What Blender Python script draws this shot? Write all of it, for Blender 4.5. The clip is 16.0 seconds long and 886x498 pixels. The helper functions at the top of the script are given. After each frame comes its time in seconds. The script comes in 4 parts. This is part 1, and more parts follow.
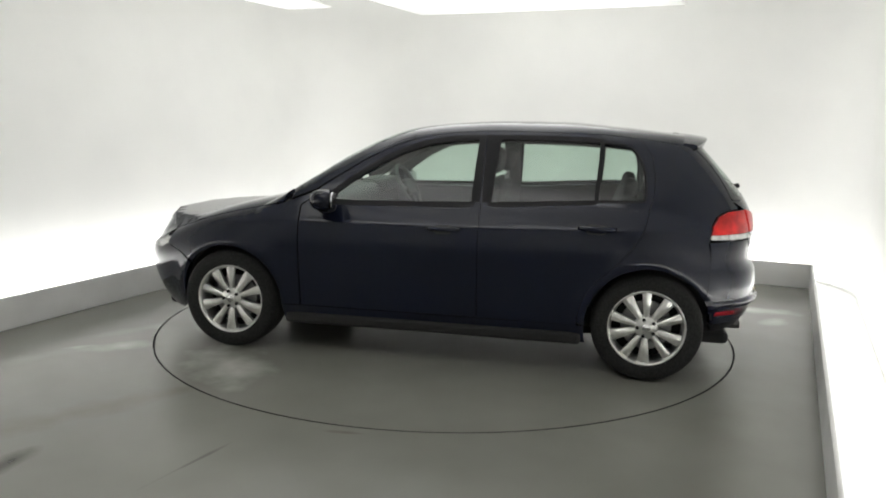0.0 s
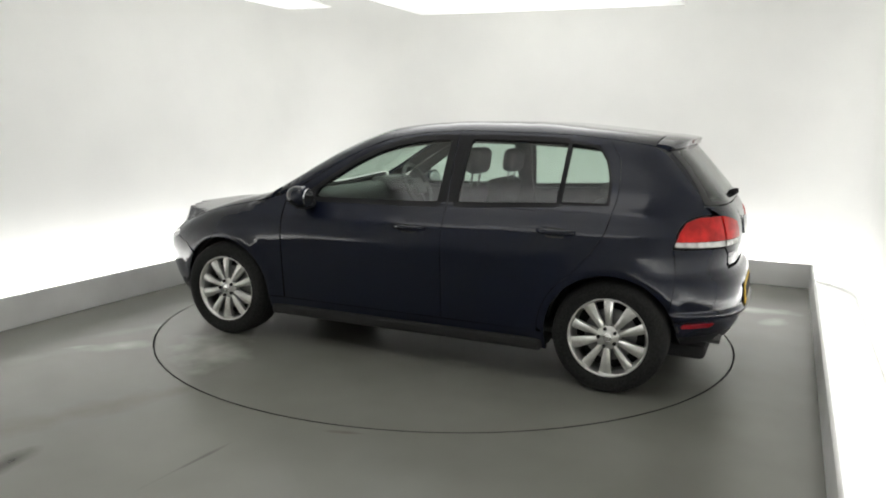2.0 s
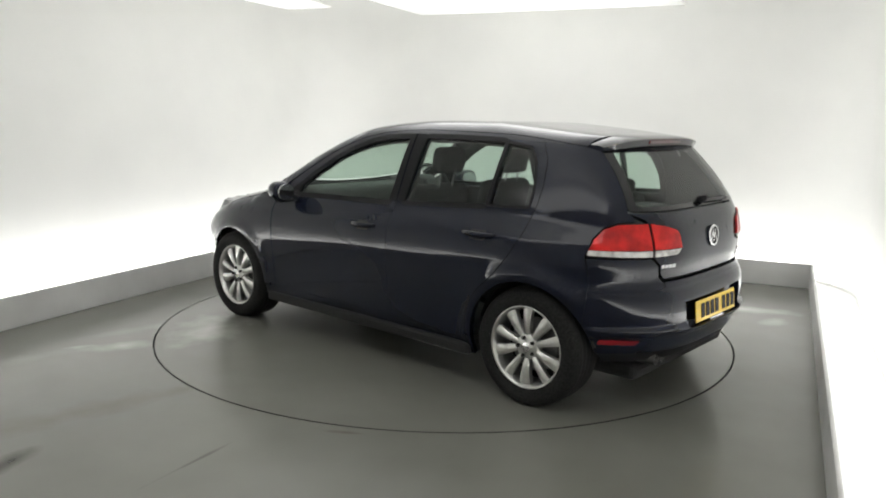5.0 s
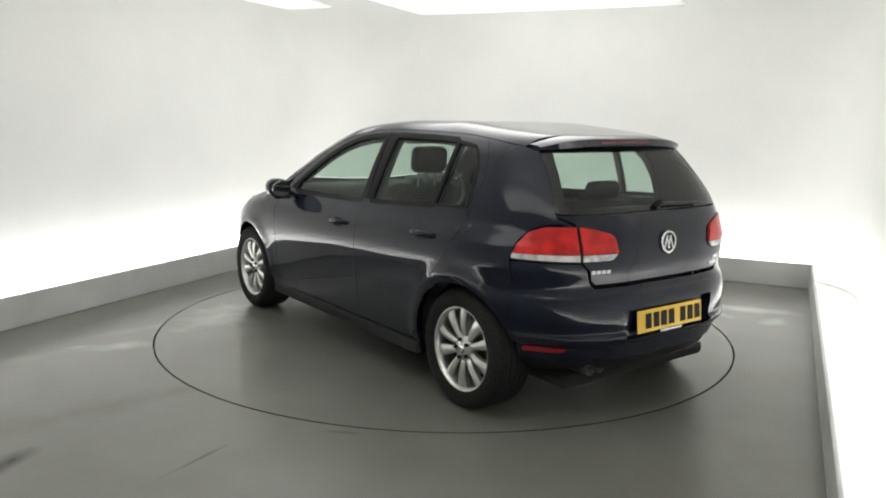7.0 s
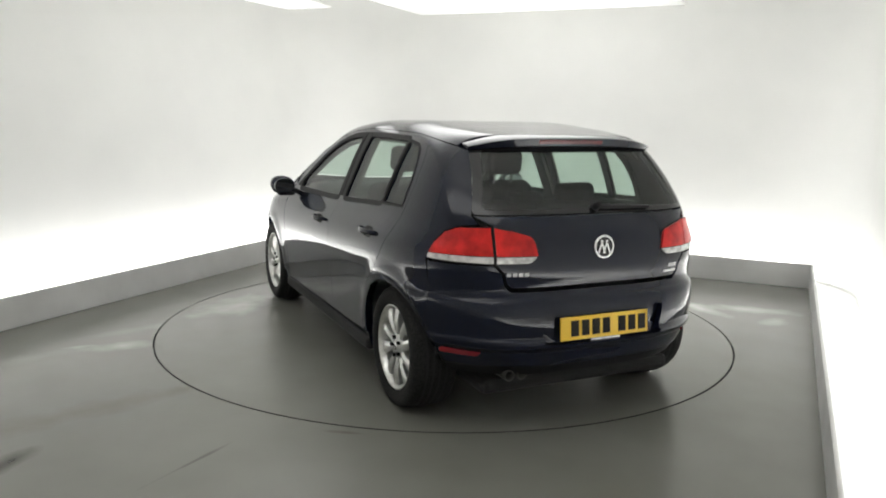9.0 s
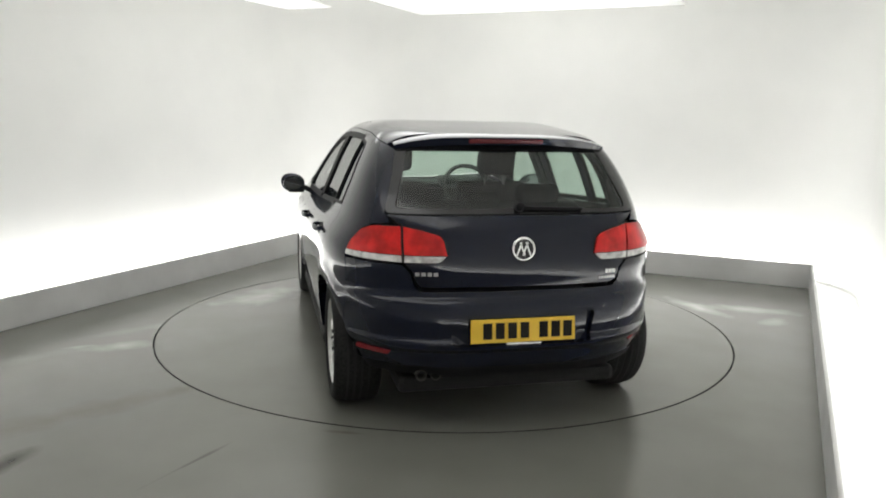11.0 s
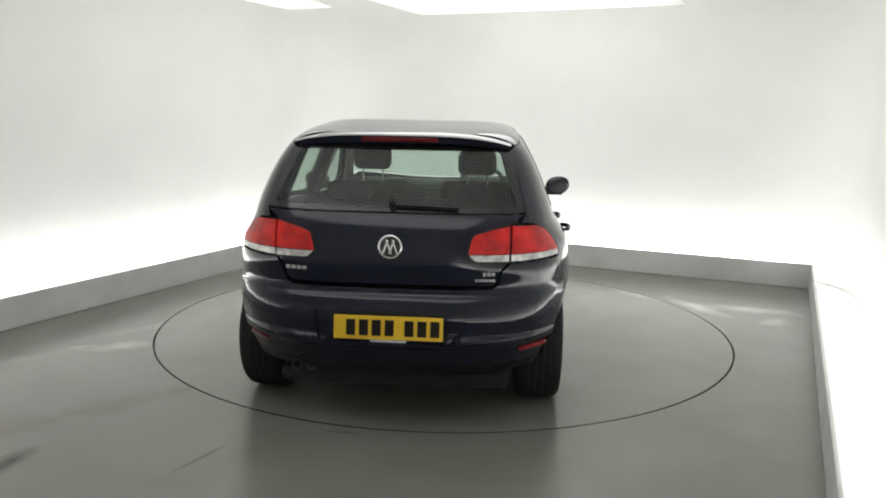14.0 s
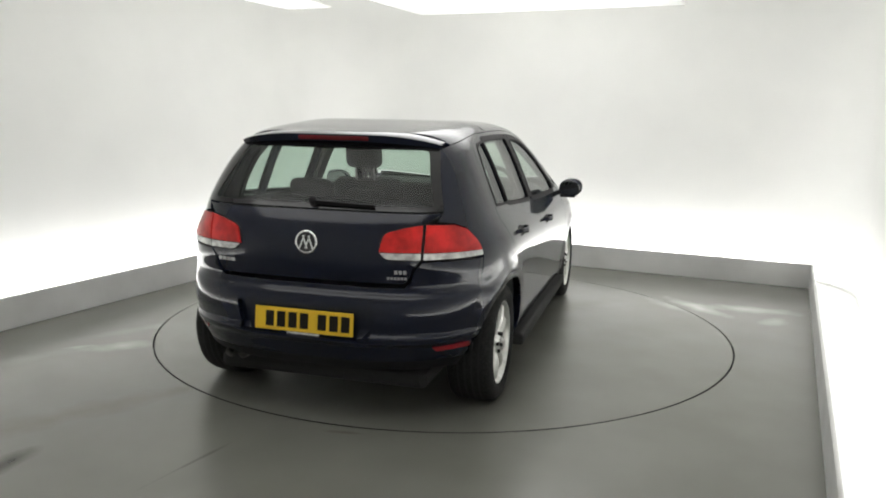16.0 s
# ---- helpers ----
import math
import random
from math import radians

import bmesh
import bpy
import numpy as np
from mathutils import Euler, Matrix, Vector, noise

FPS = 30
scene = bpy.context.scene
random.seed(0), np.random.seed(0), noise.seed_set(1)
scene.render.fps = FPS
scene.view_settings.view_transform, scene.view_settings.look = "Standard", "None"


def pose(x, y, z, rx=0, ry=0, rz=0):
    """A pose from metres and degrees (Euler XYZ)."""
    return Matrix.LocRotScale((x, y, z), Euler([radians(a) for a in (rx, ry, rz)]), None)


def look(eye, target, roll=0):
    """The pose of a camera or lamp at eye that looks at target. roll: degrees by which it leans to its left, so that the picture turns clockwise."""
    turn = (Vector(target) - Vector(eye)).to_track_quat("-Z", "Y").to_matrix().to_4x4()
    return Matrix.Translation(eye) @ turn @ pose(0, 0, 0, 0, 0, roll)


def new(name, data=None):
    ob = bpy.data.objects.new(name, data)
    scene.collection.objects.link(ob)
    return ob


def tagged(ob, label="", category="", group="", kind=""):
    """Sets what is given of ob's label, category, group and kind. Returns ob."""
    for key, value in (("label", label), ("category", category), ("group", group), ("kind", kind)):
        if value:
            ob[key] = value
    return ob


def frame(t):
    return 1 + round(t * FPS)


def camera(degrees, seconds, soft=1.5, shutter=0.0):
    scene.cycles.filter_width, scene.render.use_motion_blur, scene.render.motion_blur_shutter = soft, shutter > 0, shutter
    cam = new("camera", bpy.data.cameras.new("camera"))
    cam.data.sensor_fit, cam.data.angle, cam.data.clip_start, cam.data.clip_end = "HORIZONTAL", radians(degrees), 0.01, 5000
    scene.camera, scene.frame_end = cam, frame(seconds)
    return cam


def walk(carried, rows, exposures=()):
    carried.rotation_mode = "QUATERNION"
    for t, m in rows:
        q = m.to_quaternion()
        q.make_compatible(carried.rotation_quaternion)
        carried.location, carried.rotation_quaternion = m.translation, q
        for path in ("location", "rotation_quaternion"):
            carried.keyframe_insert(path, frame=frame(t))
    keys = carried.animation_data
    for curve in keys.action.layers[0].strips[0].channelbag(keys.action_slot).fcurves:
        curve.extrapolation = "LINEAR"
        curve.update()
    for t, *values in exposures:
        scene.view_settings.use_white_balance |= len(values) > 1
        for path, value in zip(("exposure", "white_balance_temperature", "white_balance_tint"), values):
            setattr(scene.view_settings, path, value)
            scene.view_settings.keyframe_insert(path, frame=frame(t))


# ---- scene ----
# ---------------------------------------------------------------- camera
cam = camera(59.91, 16.0, soft=1.9)
EYE = Vector((0.0, -5.473, 1.493))
PITCH, YAW, ROLL = radians(9.82), radians(0.175), 1.112
AIM = EYE + Vector((-math.sin(YAW) * math.cos(PITCH), math.cos(YAW) * math.cos(PITCH), -math.sin(PITCH)))
walk(cam, [(0.0, look(EYE, AIM, ROLL)), (16.0, look(EYE, AIM, ROLL))])
scene.view_settings.exposure = 0.0


def heading(t):
    """Degrees by which the turntable is turned at t seconds."""
    return 78.0 - 5.8027 * t - 0.00358 * t * t


TABLE_R = 1.996
CAR_OFF = Vector((-0.0957, 0.1171, 0.0))      # the car's middle, off the turntable's axis, in the car's own axes
TURN = 66.1                                   # the room's depth axis, degrees from x
U = Vector((math.cos(radians(TURN)), math.sin(radians(TURN)), 0))
V = Vector((U.y, -U.x, 0))
KERB_V, KERB_U, KERB_H, GAP = 2.505, 2.63, 0.225, 0.36
FRONT_U = -6.4                                # the end of the room behind the camera
CEIL = 3.3

# ---------------------------------------------------------------- light
world = bpy.data.worlds.new("world")
scene.world = world
world.use_nodes = True
world.node_tree.nodes["Background"].inputs[0].default_value = (1, 1, 1, 1)
world.node_tree.nodes["Background"].inputs[1].default_value = 0.0


def room_pose(u, v, z, turn=0.0):
    """A pose in the room's own axes: local y runs along the room's depth, local x across it."""
    c = U * u + V * (v - 0.035)
    return pose(c.x, c.y, z, 0, 0, TURN - 90 + turn)


def trough_light(name, u, v, z, length, width, turn, tilt, watts, label):
    lamp = bpy.data.lights.new(name, "AREA")
    lamp.shape, lamp.size, lamp.size_y, lamp.energy = "RECTANGLE", length, width, watts
    lamp.color = (1.0, 1.0, 0.985)
    ob = new(name, lamp)
    ob.matrix_world = room_pose(u, v, z, turn) @ pose(0, 0, 0, tilt, 0, 0)
    return tagged(ob, label, "light")


# strips that shine up out of the trough, and strips that wash the foot of the wall
W_TROUGH, W_WASH = 2.6, 3.5
UP, WASH = "white fluorescent strip hidden in the wall trough", "white fluorescent strip turned to the foot of the wall"
SIDE_LEN, SIDE_MID = KERB_U + GAP - FRONT_U - 0.6, (KERB_U + FRONT_U) / 2 + 0.4
BACK_LEN = 2 * KERB_V + 2 * GAP
trough_light("trough_light", KERB_U + GAP / 2, 0, 0.06, BACK_LEN, 0.32, 0, 180, W_TROUGH * BACK_LEN, UP)
trough_light("wall_washer", KERB_U + GAP - 0.11, 0, 0.17, BACK_LEN - 1.0, 0.04, 0, 125, W_WASH * (BACK_LEN - 1.0), WASH)
for side_v in (-1, 1):
    trough_light("trough_light", SIDE_MID, side_v * (KERB_V + GAP / 2), 0.06, SIDE_LEN, 0.32, 90, 180, W_TROUGH * SIDE_LEN, UP)
    trough_light("wall_washer", SIDE_MID - 0.3, side_v * (KERB_V + GAP - 0.11), 0.17, SIDE_LEN - 0.8, 0.04, 90, 180 + side_v * 55, W_WASH * (SIDE_LEN - 0.8), WASH)


# ---------------------------------------------------------------- materials
def material(name, color, rough=0.5, metal=0.0, coat=0.0, **more):
    m = bpy.data.materials.new(name)
    m.use_nodes = True
    b = m.node_tree.nodes["Principled BSDF"]
    b.inputs["Base Color"].default_value = (*color, 1)
    b.inputs["Roughness"].default_value = rough
    b.inputs["Metallic"].default_value = metal
    b.inputs["Coat Weight"].default_value = coat
    b.inputs["Coat Roughness"].default_value = 0.05
    for key, value in more.items():
        b.inputs[key.replace("_", " ")].default_value = value
    return m


def noise_mix(m, scale, low, high, detail=6.0, stretch=(1, 1, 1), lo=0.35, hi=0.65, where="Object"):
    """Base colour between low and high by noise; returns the noise's factor socket."""
    t = m.node_tree
    co, mp, no, ramp = (t.nodes.new(k) for k in ("ShaderNodeTexCoord", "ShaderNodeMapping", "ShaderNodeTexNoise", "ShaderNodeValToRGB"))
    mp.inputs["Scale"].default_value = stretch
    no.inputs["Scale"].default_value, no.inputs["Detail"].default_value = scale, detail
    ramp.color_ramp.elements[0].position, ramp.color_ramp.elements[0].color = lo, (*low, 1)
    ramp.color_ramp.elements[1].position, ramp.color_ramp.elements[1].color = hi, (*high, 1)
    t.links.new(co.outputs[where], mp.inputs[0])
    t.links.new(mp.outputs[0], no.inputs[0])
    t.links.new(no.outputs[0], ramp.inputs[0])
    t.links.new(ramp.outputs[0], t.nodes["Principled BSDF"].inputs["Base Color"])
    return no.outputs[0]


def bump(m, factor, strength, distance=0.01):
    t = m.node_tree
    b = t.nodes.new("ShaderNodeBump")
    b.inputs["Strength"].default_value, b.inputs["Distance"].default_value = strength, distance
    t.links.new(factor, b.inputs["Height"])
    t.links.new(b.outputs[0], t.nodes["Principled BSDF"].inputs["Normal"])


WALL = material("white_wall_paint", (0.82, 0.82, 0.80), 0.6)
noise_mix(WALL, 1.2, (0.80, 0.80, 0.785), (0.84, 0.84, 0.82))


def floor_material(name, marks):
    """Grey floor paint: stains and painted shine in patches, broad mottling, fine grain; each mark is (x, y, half
    length, half width, turn, colour, strength).
    """
    m = material(name, (0.16, 0.16, 0.15), 0.3, Specular_IOR_Level=0.5)
    t = m.node_tree
    b = t.nodes["Principled BSDF"]
    fine = noise_mix(m, 2.2, (0.140, 0.141, 0.123), (0.168, 0.168, 0.150), 2, lo=0.2, hi=0.8)
    col = b.inputs["Base Color"].links[0].from_socket
    co = t.nodes.new("ShaderNodeTexCoord")
    grain = t.nodes.new("ShaderNodeTexNoise")
    grain.inputs["Scale"].default_value, grain.inputs["Detail"].default_value = 5.0, 3.0
    t.links.new(co.outputs["Object"], grain.inputs[0])
    for x, y, rx, ry, turn, colour, strength in marks:
        mp, ln, rp, mul, mix, warp = (t.nodes.new(k) for k in ("ShaderNodeMapping", "ShaderNodeVectorMath", "ShaderNodeMapRange", "ShaderNodeMath", "ShaderNodeMix", "ShaderNodeMath"))
        mp.vector_type = "TEXTURE"
        mp.inputs["Location"].default_value = (x, y, 0)
        mp.inputs["Rotation"].default_value = (0, 0, radians(turn))
        mp.inputs["Scale"].default_value = (rx, ry, 1)
        t.links.new(co.outputs["Object"], mp.inputs[0])
        ln.operation = "LENGTH"
        t.links.new(mp.outputs[0], ln.inputs[0])
        warp.operation = "MULTIPLY_ADD"
        t.links.new(grain.outputs[0], warp.inputs[0])
        warp.inputs[1].default_value = 1.6
        t.links.new(ln.outputs["Value"], warp.inputs[2])
        rp.inputs["From Min"].default_value, rp.inputs["From Max"].default_value = 1.9, 0.6
        t.links.new(warp.outputs[0], rp.inputs["Value"])
        mul.operation = "MULTIPLY"
        mul.inputs[1].default_value = strength
        t.links.new(rp.outputs["Result"], mul.inputs[0])
        mix.data_type = "RGBA"
        t.links.new(mul.outputs[0], mix.inputs["Factor"])
        t.links.new(col, mix.inputs["A"])
        mix.inputs["B"].default_value = (*colour, 1)
        col = mix.outputs["Result"]
    t.links.new(col, b.inputs["Base Color"])
    b.inputs["Roughness"].default_value = 0.27
    return m


BROWN, PALE, TROUGH_SHINE = (0.075, 0.065, 0.045), (0.27, 0.27, 0.25), (0.50, 0.50, 0.47)
# lightest patches by the kerb: the lit trough's reflection, put into the colour
FLOOR = floor_material("grey_floor_paint", [(-0.68, -2.92, 0.17, 0.07, 99, (0.02, 0.02, 0.015), 1.0), (-0.87, -2.40, 0.60, 0.12, 67, BROWN, 0.5), (-0.56, -1.72, 0.35, 0.09, 70, BROWN, 0.4),
                                            (0.013, -2.594, 0.24, 0.012, 86, (0.05, 0.05, 0.045), 0.7), (-1.764, -1.63, 0.10, 0.03, 50, PALE, 0.7), (0.44, -2.03, 0.12, 0.02, 15, BROWN, 0.7), (2.02, 1.52, 0.42, 0.13, 8, TROUGH_SHINE, 0.6), (1.66, 1.40, 0.36, 0.09, -40, TROUGH_SHINE, 0.6), (2.26, 1.22, 0.16, 0.09, 60, TROUGH_SHINE, 0.5), (-1.55, -1.50, 0.22, 0.10, 50, TROUGH_SHINE, 0.5), (-1.72, -1.10, 0.5, 0.08, 66, PALE, 0.5), (-1.95, -2.2, 0.6, 0.10, 68, PALE, 0.4)])
# first two patches: pale paint plus reflected trough light put into the colour
TABLE = floor_material("grey_turntable_paint", [(1.03, 1.30, 0.42, 0.24, -51, (0.40, 0.40, 0.37), 0.8), (1.12, -1.62, 0.34, 0.09, 40, (0.34, 0.34, 0.31), 0.6), (-1.5, 0.6, 0.5, 0.15, 20, PALE, 0.3), (0.9, -0.9, 0.6, 0.12, -40, BROWN, 0.2)])
KERB = material("kerb_paint", (0.58, 0.58, 0.56), 0.5)
noise_mix(KERB, 2.5, (0.47, 0.47, 0.46), (0.55, 0.55, 0.54))
DARK = material("dark_gap", (0.01, 0.01, 0.01), 0.9)


def diffuser_material(name, half_x, half_y, soft_x, soft_y, strength):
    """A lit diffuser whose glow falls off towards its border."""
    m = material(name, (0.8, 0.8, 0.8), 0.6)
    t = m.node_tree
    co, sep = t.nodes.new("ShaderNodeTexCoord"), t.nodes.new("ShaderNodeSeparateXYZ")
    t.links.new(co.outputs["Object"], sep.inputs[0])
    last = None
    for axis, half, soft in (("X", half_x, soft_x), ("Y", half_y, soft_y)):
        ab, rg = t.nodes.new("ShaderNodeMath"), t.nodes.new("ShaderNodeMapRange")
        ab.operation = "ABSOLUTE"
        t.links.new(sep.outputs[axis], ab.inputs[0])
        rg.interpolation_type = "SMOOTHSTEP"
        rg.inputs["From Min"].default_value, rg.inputs["From Max"].default_value = half, half - soft
        rg.inputs["To Min"].default_value, rg.inputs["To Max"].default_value = 0.30, 1.0
        t.links.new(ab.outputs[0], rg.inputs["Value"])
        mu = t.nodes.new("ShaderNodeMath")
        mu.operation = "MULTIPLY"
        t.links.new(rg.outputs["Result"], mu.inputs[0])
        mu.inputs[1].default_value = strength
        if last is not None:
            t.links.new(last, mu.inputs[1])
        last = mu.outputs[0]
    b = t.nodes["Principled BSDF"]
    b.inputs["Emission Color"].default_value = (1, 1, 0.975, 1)
    t.links.new(last, b.inputs["Emission Strength"])
    return m


PAINT = material("navy_car_paint", (0.0022, 0.0040, 0.0125), 0.5, 0.0, 1.0, Specular_IOR_Level=0.05, Coat_IOR=1.4)
TRIM = material("dark_cabin_plastic", (0.035, 0.036, 0.036), 0.6)
bump(TRIM, noise_mix(TRIM, 300, (0.030, 0.031, 0.031), (0.042, 0.043, 0.043)), 0.15, 0.002)
HEADLINER = material("grey_headliner", (0.30, 0.30, 0.28), 0.9)
CLOTH = material("dark_seat_cloth", (0.03, 0.03, 0.032), 0.9)
bump(CLOTH, noise_mix(CLOTH, 500, (0.022, 0.022, 0.024), (0.040, 0.040, 0.043)), 0.3, 0.002)
RUBBER = material("black_plastic", (0.008, 0.008, 0.009), 0.5, Specular_IOR_Level=0.15)
GLOSS_BLACK = material("gloss_black", (0.008, 0.008, 0.009), 0.08)
TYRE = material("tyre_rubber", (0.012, 0.012, 0.012), 0.85, Specular_IOR_Level=0.2)
bump(TYRE, noise_mix(TYRE, 90, (0.009, 0.009, 0.009), (0.020, 0.020, 0.019)), 0.2, 0.003)
ALLOY = material("silver_alloy", (0.5, 0.5, 0.48), 0.28, 0.85)
noise_mix(ALLOY, 30, (0.56, 0.56, 0.54), (0.66, 0.66, 0.64))
STEEL = material("dull_steel", (0.25, 0.25, 0.25), 0.45, 0.8)
DARK_STEEL = material("sooty_steel", (0.06, 0.058, 0.055), 0.5, 0.7)
CHROME = material("chrome", (0.75, 0.75, 0.75), 0.12, 1.0)
MIRROR = material("mirror_glass", (0.4, 0.41, 0.42), 0.02, 1.0)
RED_LENS = material("red_lamp_lens", (0.6, 0.010, 0.010), 0.3, 0.0, 0.5, Specular_IOR_Level=0.2)
noise_mix(RED_LENS, 12, (0.32, 0.004, 0.005), (0.64, 0.014, 0.012), 3)
DARK_RED = material("dark_red_lens", (0.20, 0.005, 0.010), 0.2, 0.0, 0.5)
BRAKE_RED = material("smoked_red_lens", (0.10, 0.004, 0.008), 0.25, 0.0, 0.4)
CLEAR_LENS = material("clear_lamp_lens", (0.7, 0.69, 0.67), 0.25, 0.2, 1.0)
noise_mix(CLEAR_LENS, 22, (0.36, 0.35, 0.34), (0.72, 0.71, 0.69), 2)
PLATE = material("yellow_plate", (0.66, 0.42, 0.015), 0.45)
LETTER = material("dull_silver_lettering", (0.45, 0.45, 0.45), 0.35, 0.6)
INK = material("plate_black", (0.010, 0.008, 0.006), 0.6, Specular_IOR_Level=0.15)


def glass(name, tint):
    m = bpy.data.materials.new(name)
    m.use_nodes = True
    t = m.node_tree
    t.nodes.clear()
    out, mix, lw, po, ma, tr, gl = (t.nodes.new(k) for k in ("ShaderNodeOutputMaterial", "ShaderNodeMixShader", "ShaderNodeLayerWeight", "ShaderNodeMath", "ShaderNodeMath", "ShaderNodeBsdfTransparent", "ShaderNodeBsdfGlossy"))
    lw.inputs["Blend"].default_value = 0.5
    po.operation, ma.operation = "POWER", "MULTIPLY_ADD"
    po.inputs[1].default_value, ma.inputs[1].default_value, ma.inputs[2].default_value = 5.0, 0.95, 0.05
    tr.inputs[0].default_value = (*tint, 1)
    gl.inputs["Roughness"].default_value = 0.02
    t.links.new(lw.outputs["Facing"], po.inputs[0])
    t.links.new(po.outputs[0], ma.inputs[0])
    t.links.new(ma.outputs[0], mix.inputs[0])
    t.links.new(tr.outputs[0], mix.inputs[1])
    t.links.new(gl.outputs[0], mix.inputs[2])
    t.links.new(mix.outputs[0], out.inputs[0])
    return m


GLASS = glass("tinted_glass", (0.66, 0.76, 0.70))
GLASS_CLEAR = glass("clear_glass", (0.97, 0.97, 0.97))


# ---------------------------------------------------------------- mesh helpers
def mesh_object(name, bm, mats, smooth=False):
    me = bpy.data.meshes.new(name)
    bm.to_mesh(me)
    bm.free()
    for m in mats if isinstance(mats, (list, tuple)) else [mats]:
        me.materials.append(m)
    if smooth:
        me.shade_smooth()
    return new(name, me)


def box_bm(x0, x1, y0, y1, z0, z1, bevel=0.0, segments=2):
    bm = bmesh.new()
    bmesh.ops.create_cube(bm, size=1, matrix=Matrix.Translation(((x0 + x1) / 2, (y0 + y1) / 2, (z0 + z1) / 2)) @ Matrix.Diagonal((x1 - x0, y1 - y0, z1 - z0, 1)))
    if bevel:
        bmesh.ops.bevel(bm, geom=list(bm.edges), offset=bevel, segments=segments, affect="EDGES", profile=0.5)
    return bm


# ---------------------------------------------------------------- room
def build_room():
    # one sheet of wall: an upright wall with rounded corners that runs round the room, in the room's own axes
    r, hv, u1, u0, thick = 0.80, KERB_V + GAP, KERB_U + GAP, FRONT_U, 0.12

    def outline(grow):
        pts = []
        for cv, cu, a0 in ((hv - r, u1 - r, 0), (-hv + r, u1 - r, 90), (-hv + r, u0 + r, 180), (hv - r, u0 + r, 270)):
            for k in range(17):
                a = radians(a0 + k * 90 / 16)
                pts.append((cv + (r + grow) * math.cos(a), cu + (r + grow) * math.sin(a)))
        return pts

    bm = bmesh.new()
    rows = []
    for pts, zs in ((outline(0), (-0.05, CEIL)), (outline(thick), (CEIL, -0.05))):
        for z in zs:
            rows.append([bm.verts.new((x, y, z)) for x, y in pts])
    for a, b in zip(rows, rows[1:] + rows[:1]):
        for i in range(len(a)):
            j = (i + 1) % len(a)
            bm.faces.new((a[j], a[i], b[i], b[j]))
    wall = mesh_object("wall_studio", bm, WALL, True)
    wall.data.set_sharp_from_angle(angle=radians(40))
    wall.matrix_world = room_pose(0, 0, 0)
    tagged(wall, "seamless white painted studio wall with rounded corners", "wall", kind="structure")
    bm = box_bm(-hv - thick, hv + thick, u0 - thick, u1 + thick, CEIL, CEIL + 0.1)
    ceil = mesh_object("ceiling", bm, WALL)
    ceil.matrix_world = room_pose(0, 0, 0)
    tagged(ceil, "plain white painted studio ceiling", "ceiling", kind="structure")
    # floor with a round opening
    bm = bmesh.new()
    n = 180
    ring = [(math.cos(2 * math.pi * k / n), math.sin(2 * math.pi * k / n)) for k in range(n)]
    inner = [bm.verts.new(((TABLE_R + 0.008) * x + 0.035, (TABLE_R + 0.008) * y, 0)) for x, y in ring]
    low = [bm.verts.new(((TABLE_R + 0.008) * x + 0.035, (TABLE_R + 0.008) * y, -0.05)) for x, y in ring]
    mid = []
    for x, y in ring:
        k = 2.4 / max(abs(x), abs(y))
        mid.append(bm.verts.new((x * k, y * k, 0)))
    box = [(hv + 0.05), (u1 + 0.05), (u0 - 0.05)]
    out = []
    for x, y in ring:
        k = 2.4 / max(abs(x), abs(y))
        px, py = x * k, y * k
        out.append(bm.verts.new((px / 2.4 * box[0], (py / 2.4) * (box[1] if py > 0 else -box[2]), 0)))
    for i in range(n):
        j = (i + 1) % n
        bm.faces.new((inner[i], mid[i], mid[j], inner[j]))
        bm.faces.new((mid[i], out[i], out[j], mid[j]))
        bm.faces.new((low[i], inner[i], inner[j], low[j]))
    floor = mesh_object("floor", bm, FLOOR)
    floor.matrix_world = room_pose(0, 0, 0)
    tagged(floor, "grey painted concrete studio floor with faint stains", "floor", kind="structure")
    bm = bmesh.new()
    bmesh.ops.create_circle(bm, cap_ends=True, segments=90, radius=TABLE_R + 0.2, matrix=Matrix.Translation((0, 0, -0.06)))
    pit = mesh_object("turntable_pit", bm, DARK)
    tagged(pit, "dark pit under the turntable", "floor", kind="structure")
    # kerb: low upstand round the floor
    def kerb(name, x0, x1, y0, y1):
        ob = mesh_object(name, box_bm(x0, x1, y0, y1, 0.0, KERB_H, 0.006), KERB)
        ob.matrix_world = room_pose(0, 0, 0)
        return tagged(ob, "low white painted upstand hiding the wall lights", "kerb", kind="structure")
    kt = 0.02
    for name, x0, x1, y0, y1 in (("trough_north", -hv, hv, KERB_U + kt, u1), ("trough_west", -hv, -KERB_V - kt, FRONT_U + 0.4, KERB_U + kt), ("trough_east", KERB_V + kt, hv, FRONT_U + 0.4, KERB_U + kt)):
        ob = mesh_object(name, box_bm(x0, x1, y0, y1, 0.004, 0.03), WALL)
        ob.matrix_world = room_pose(0, 0, 0)
        tagged(ob, "white bottom of the light trough behind the kerb", "trough", kind="structure")
    kerb("kerb_north", -KERB_V - kt, KERB_V + kt, KERB_U, KERB_U + kt)
    kerb("kerb_west", -KERB_V - kt, -KERB_V, FRONT_U + 0.4, KERB_U - 0.002)
    kerb("kerb_east", KERB_V, KERB_V + kt, FRONT_U + 0.4, KERB_U - 0.002)


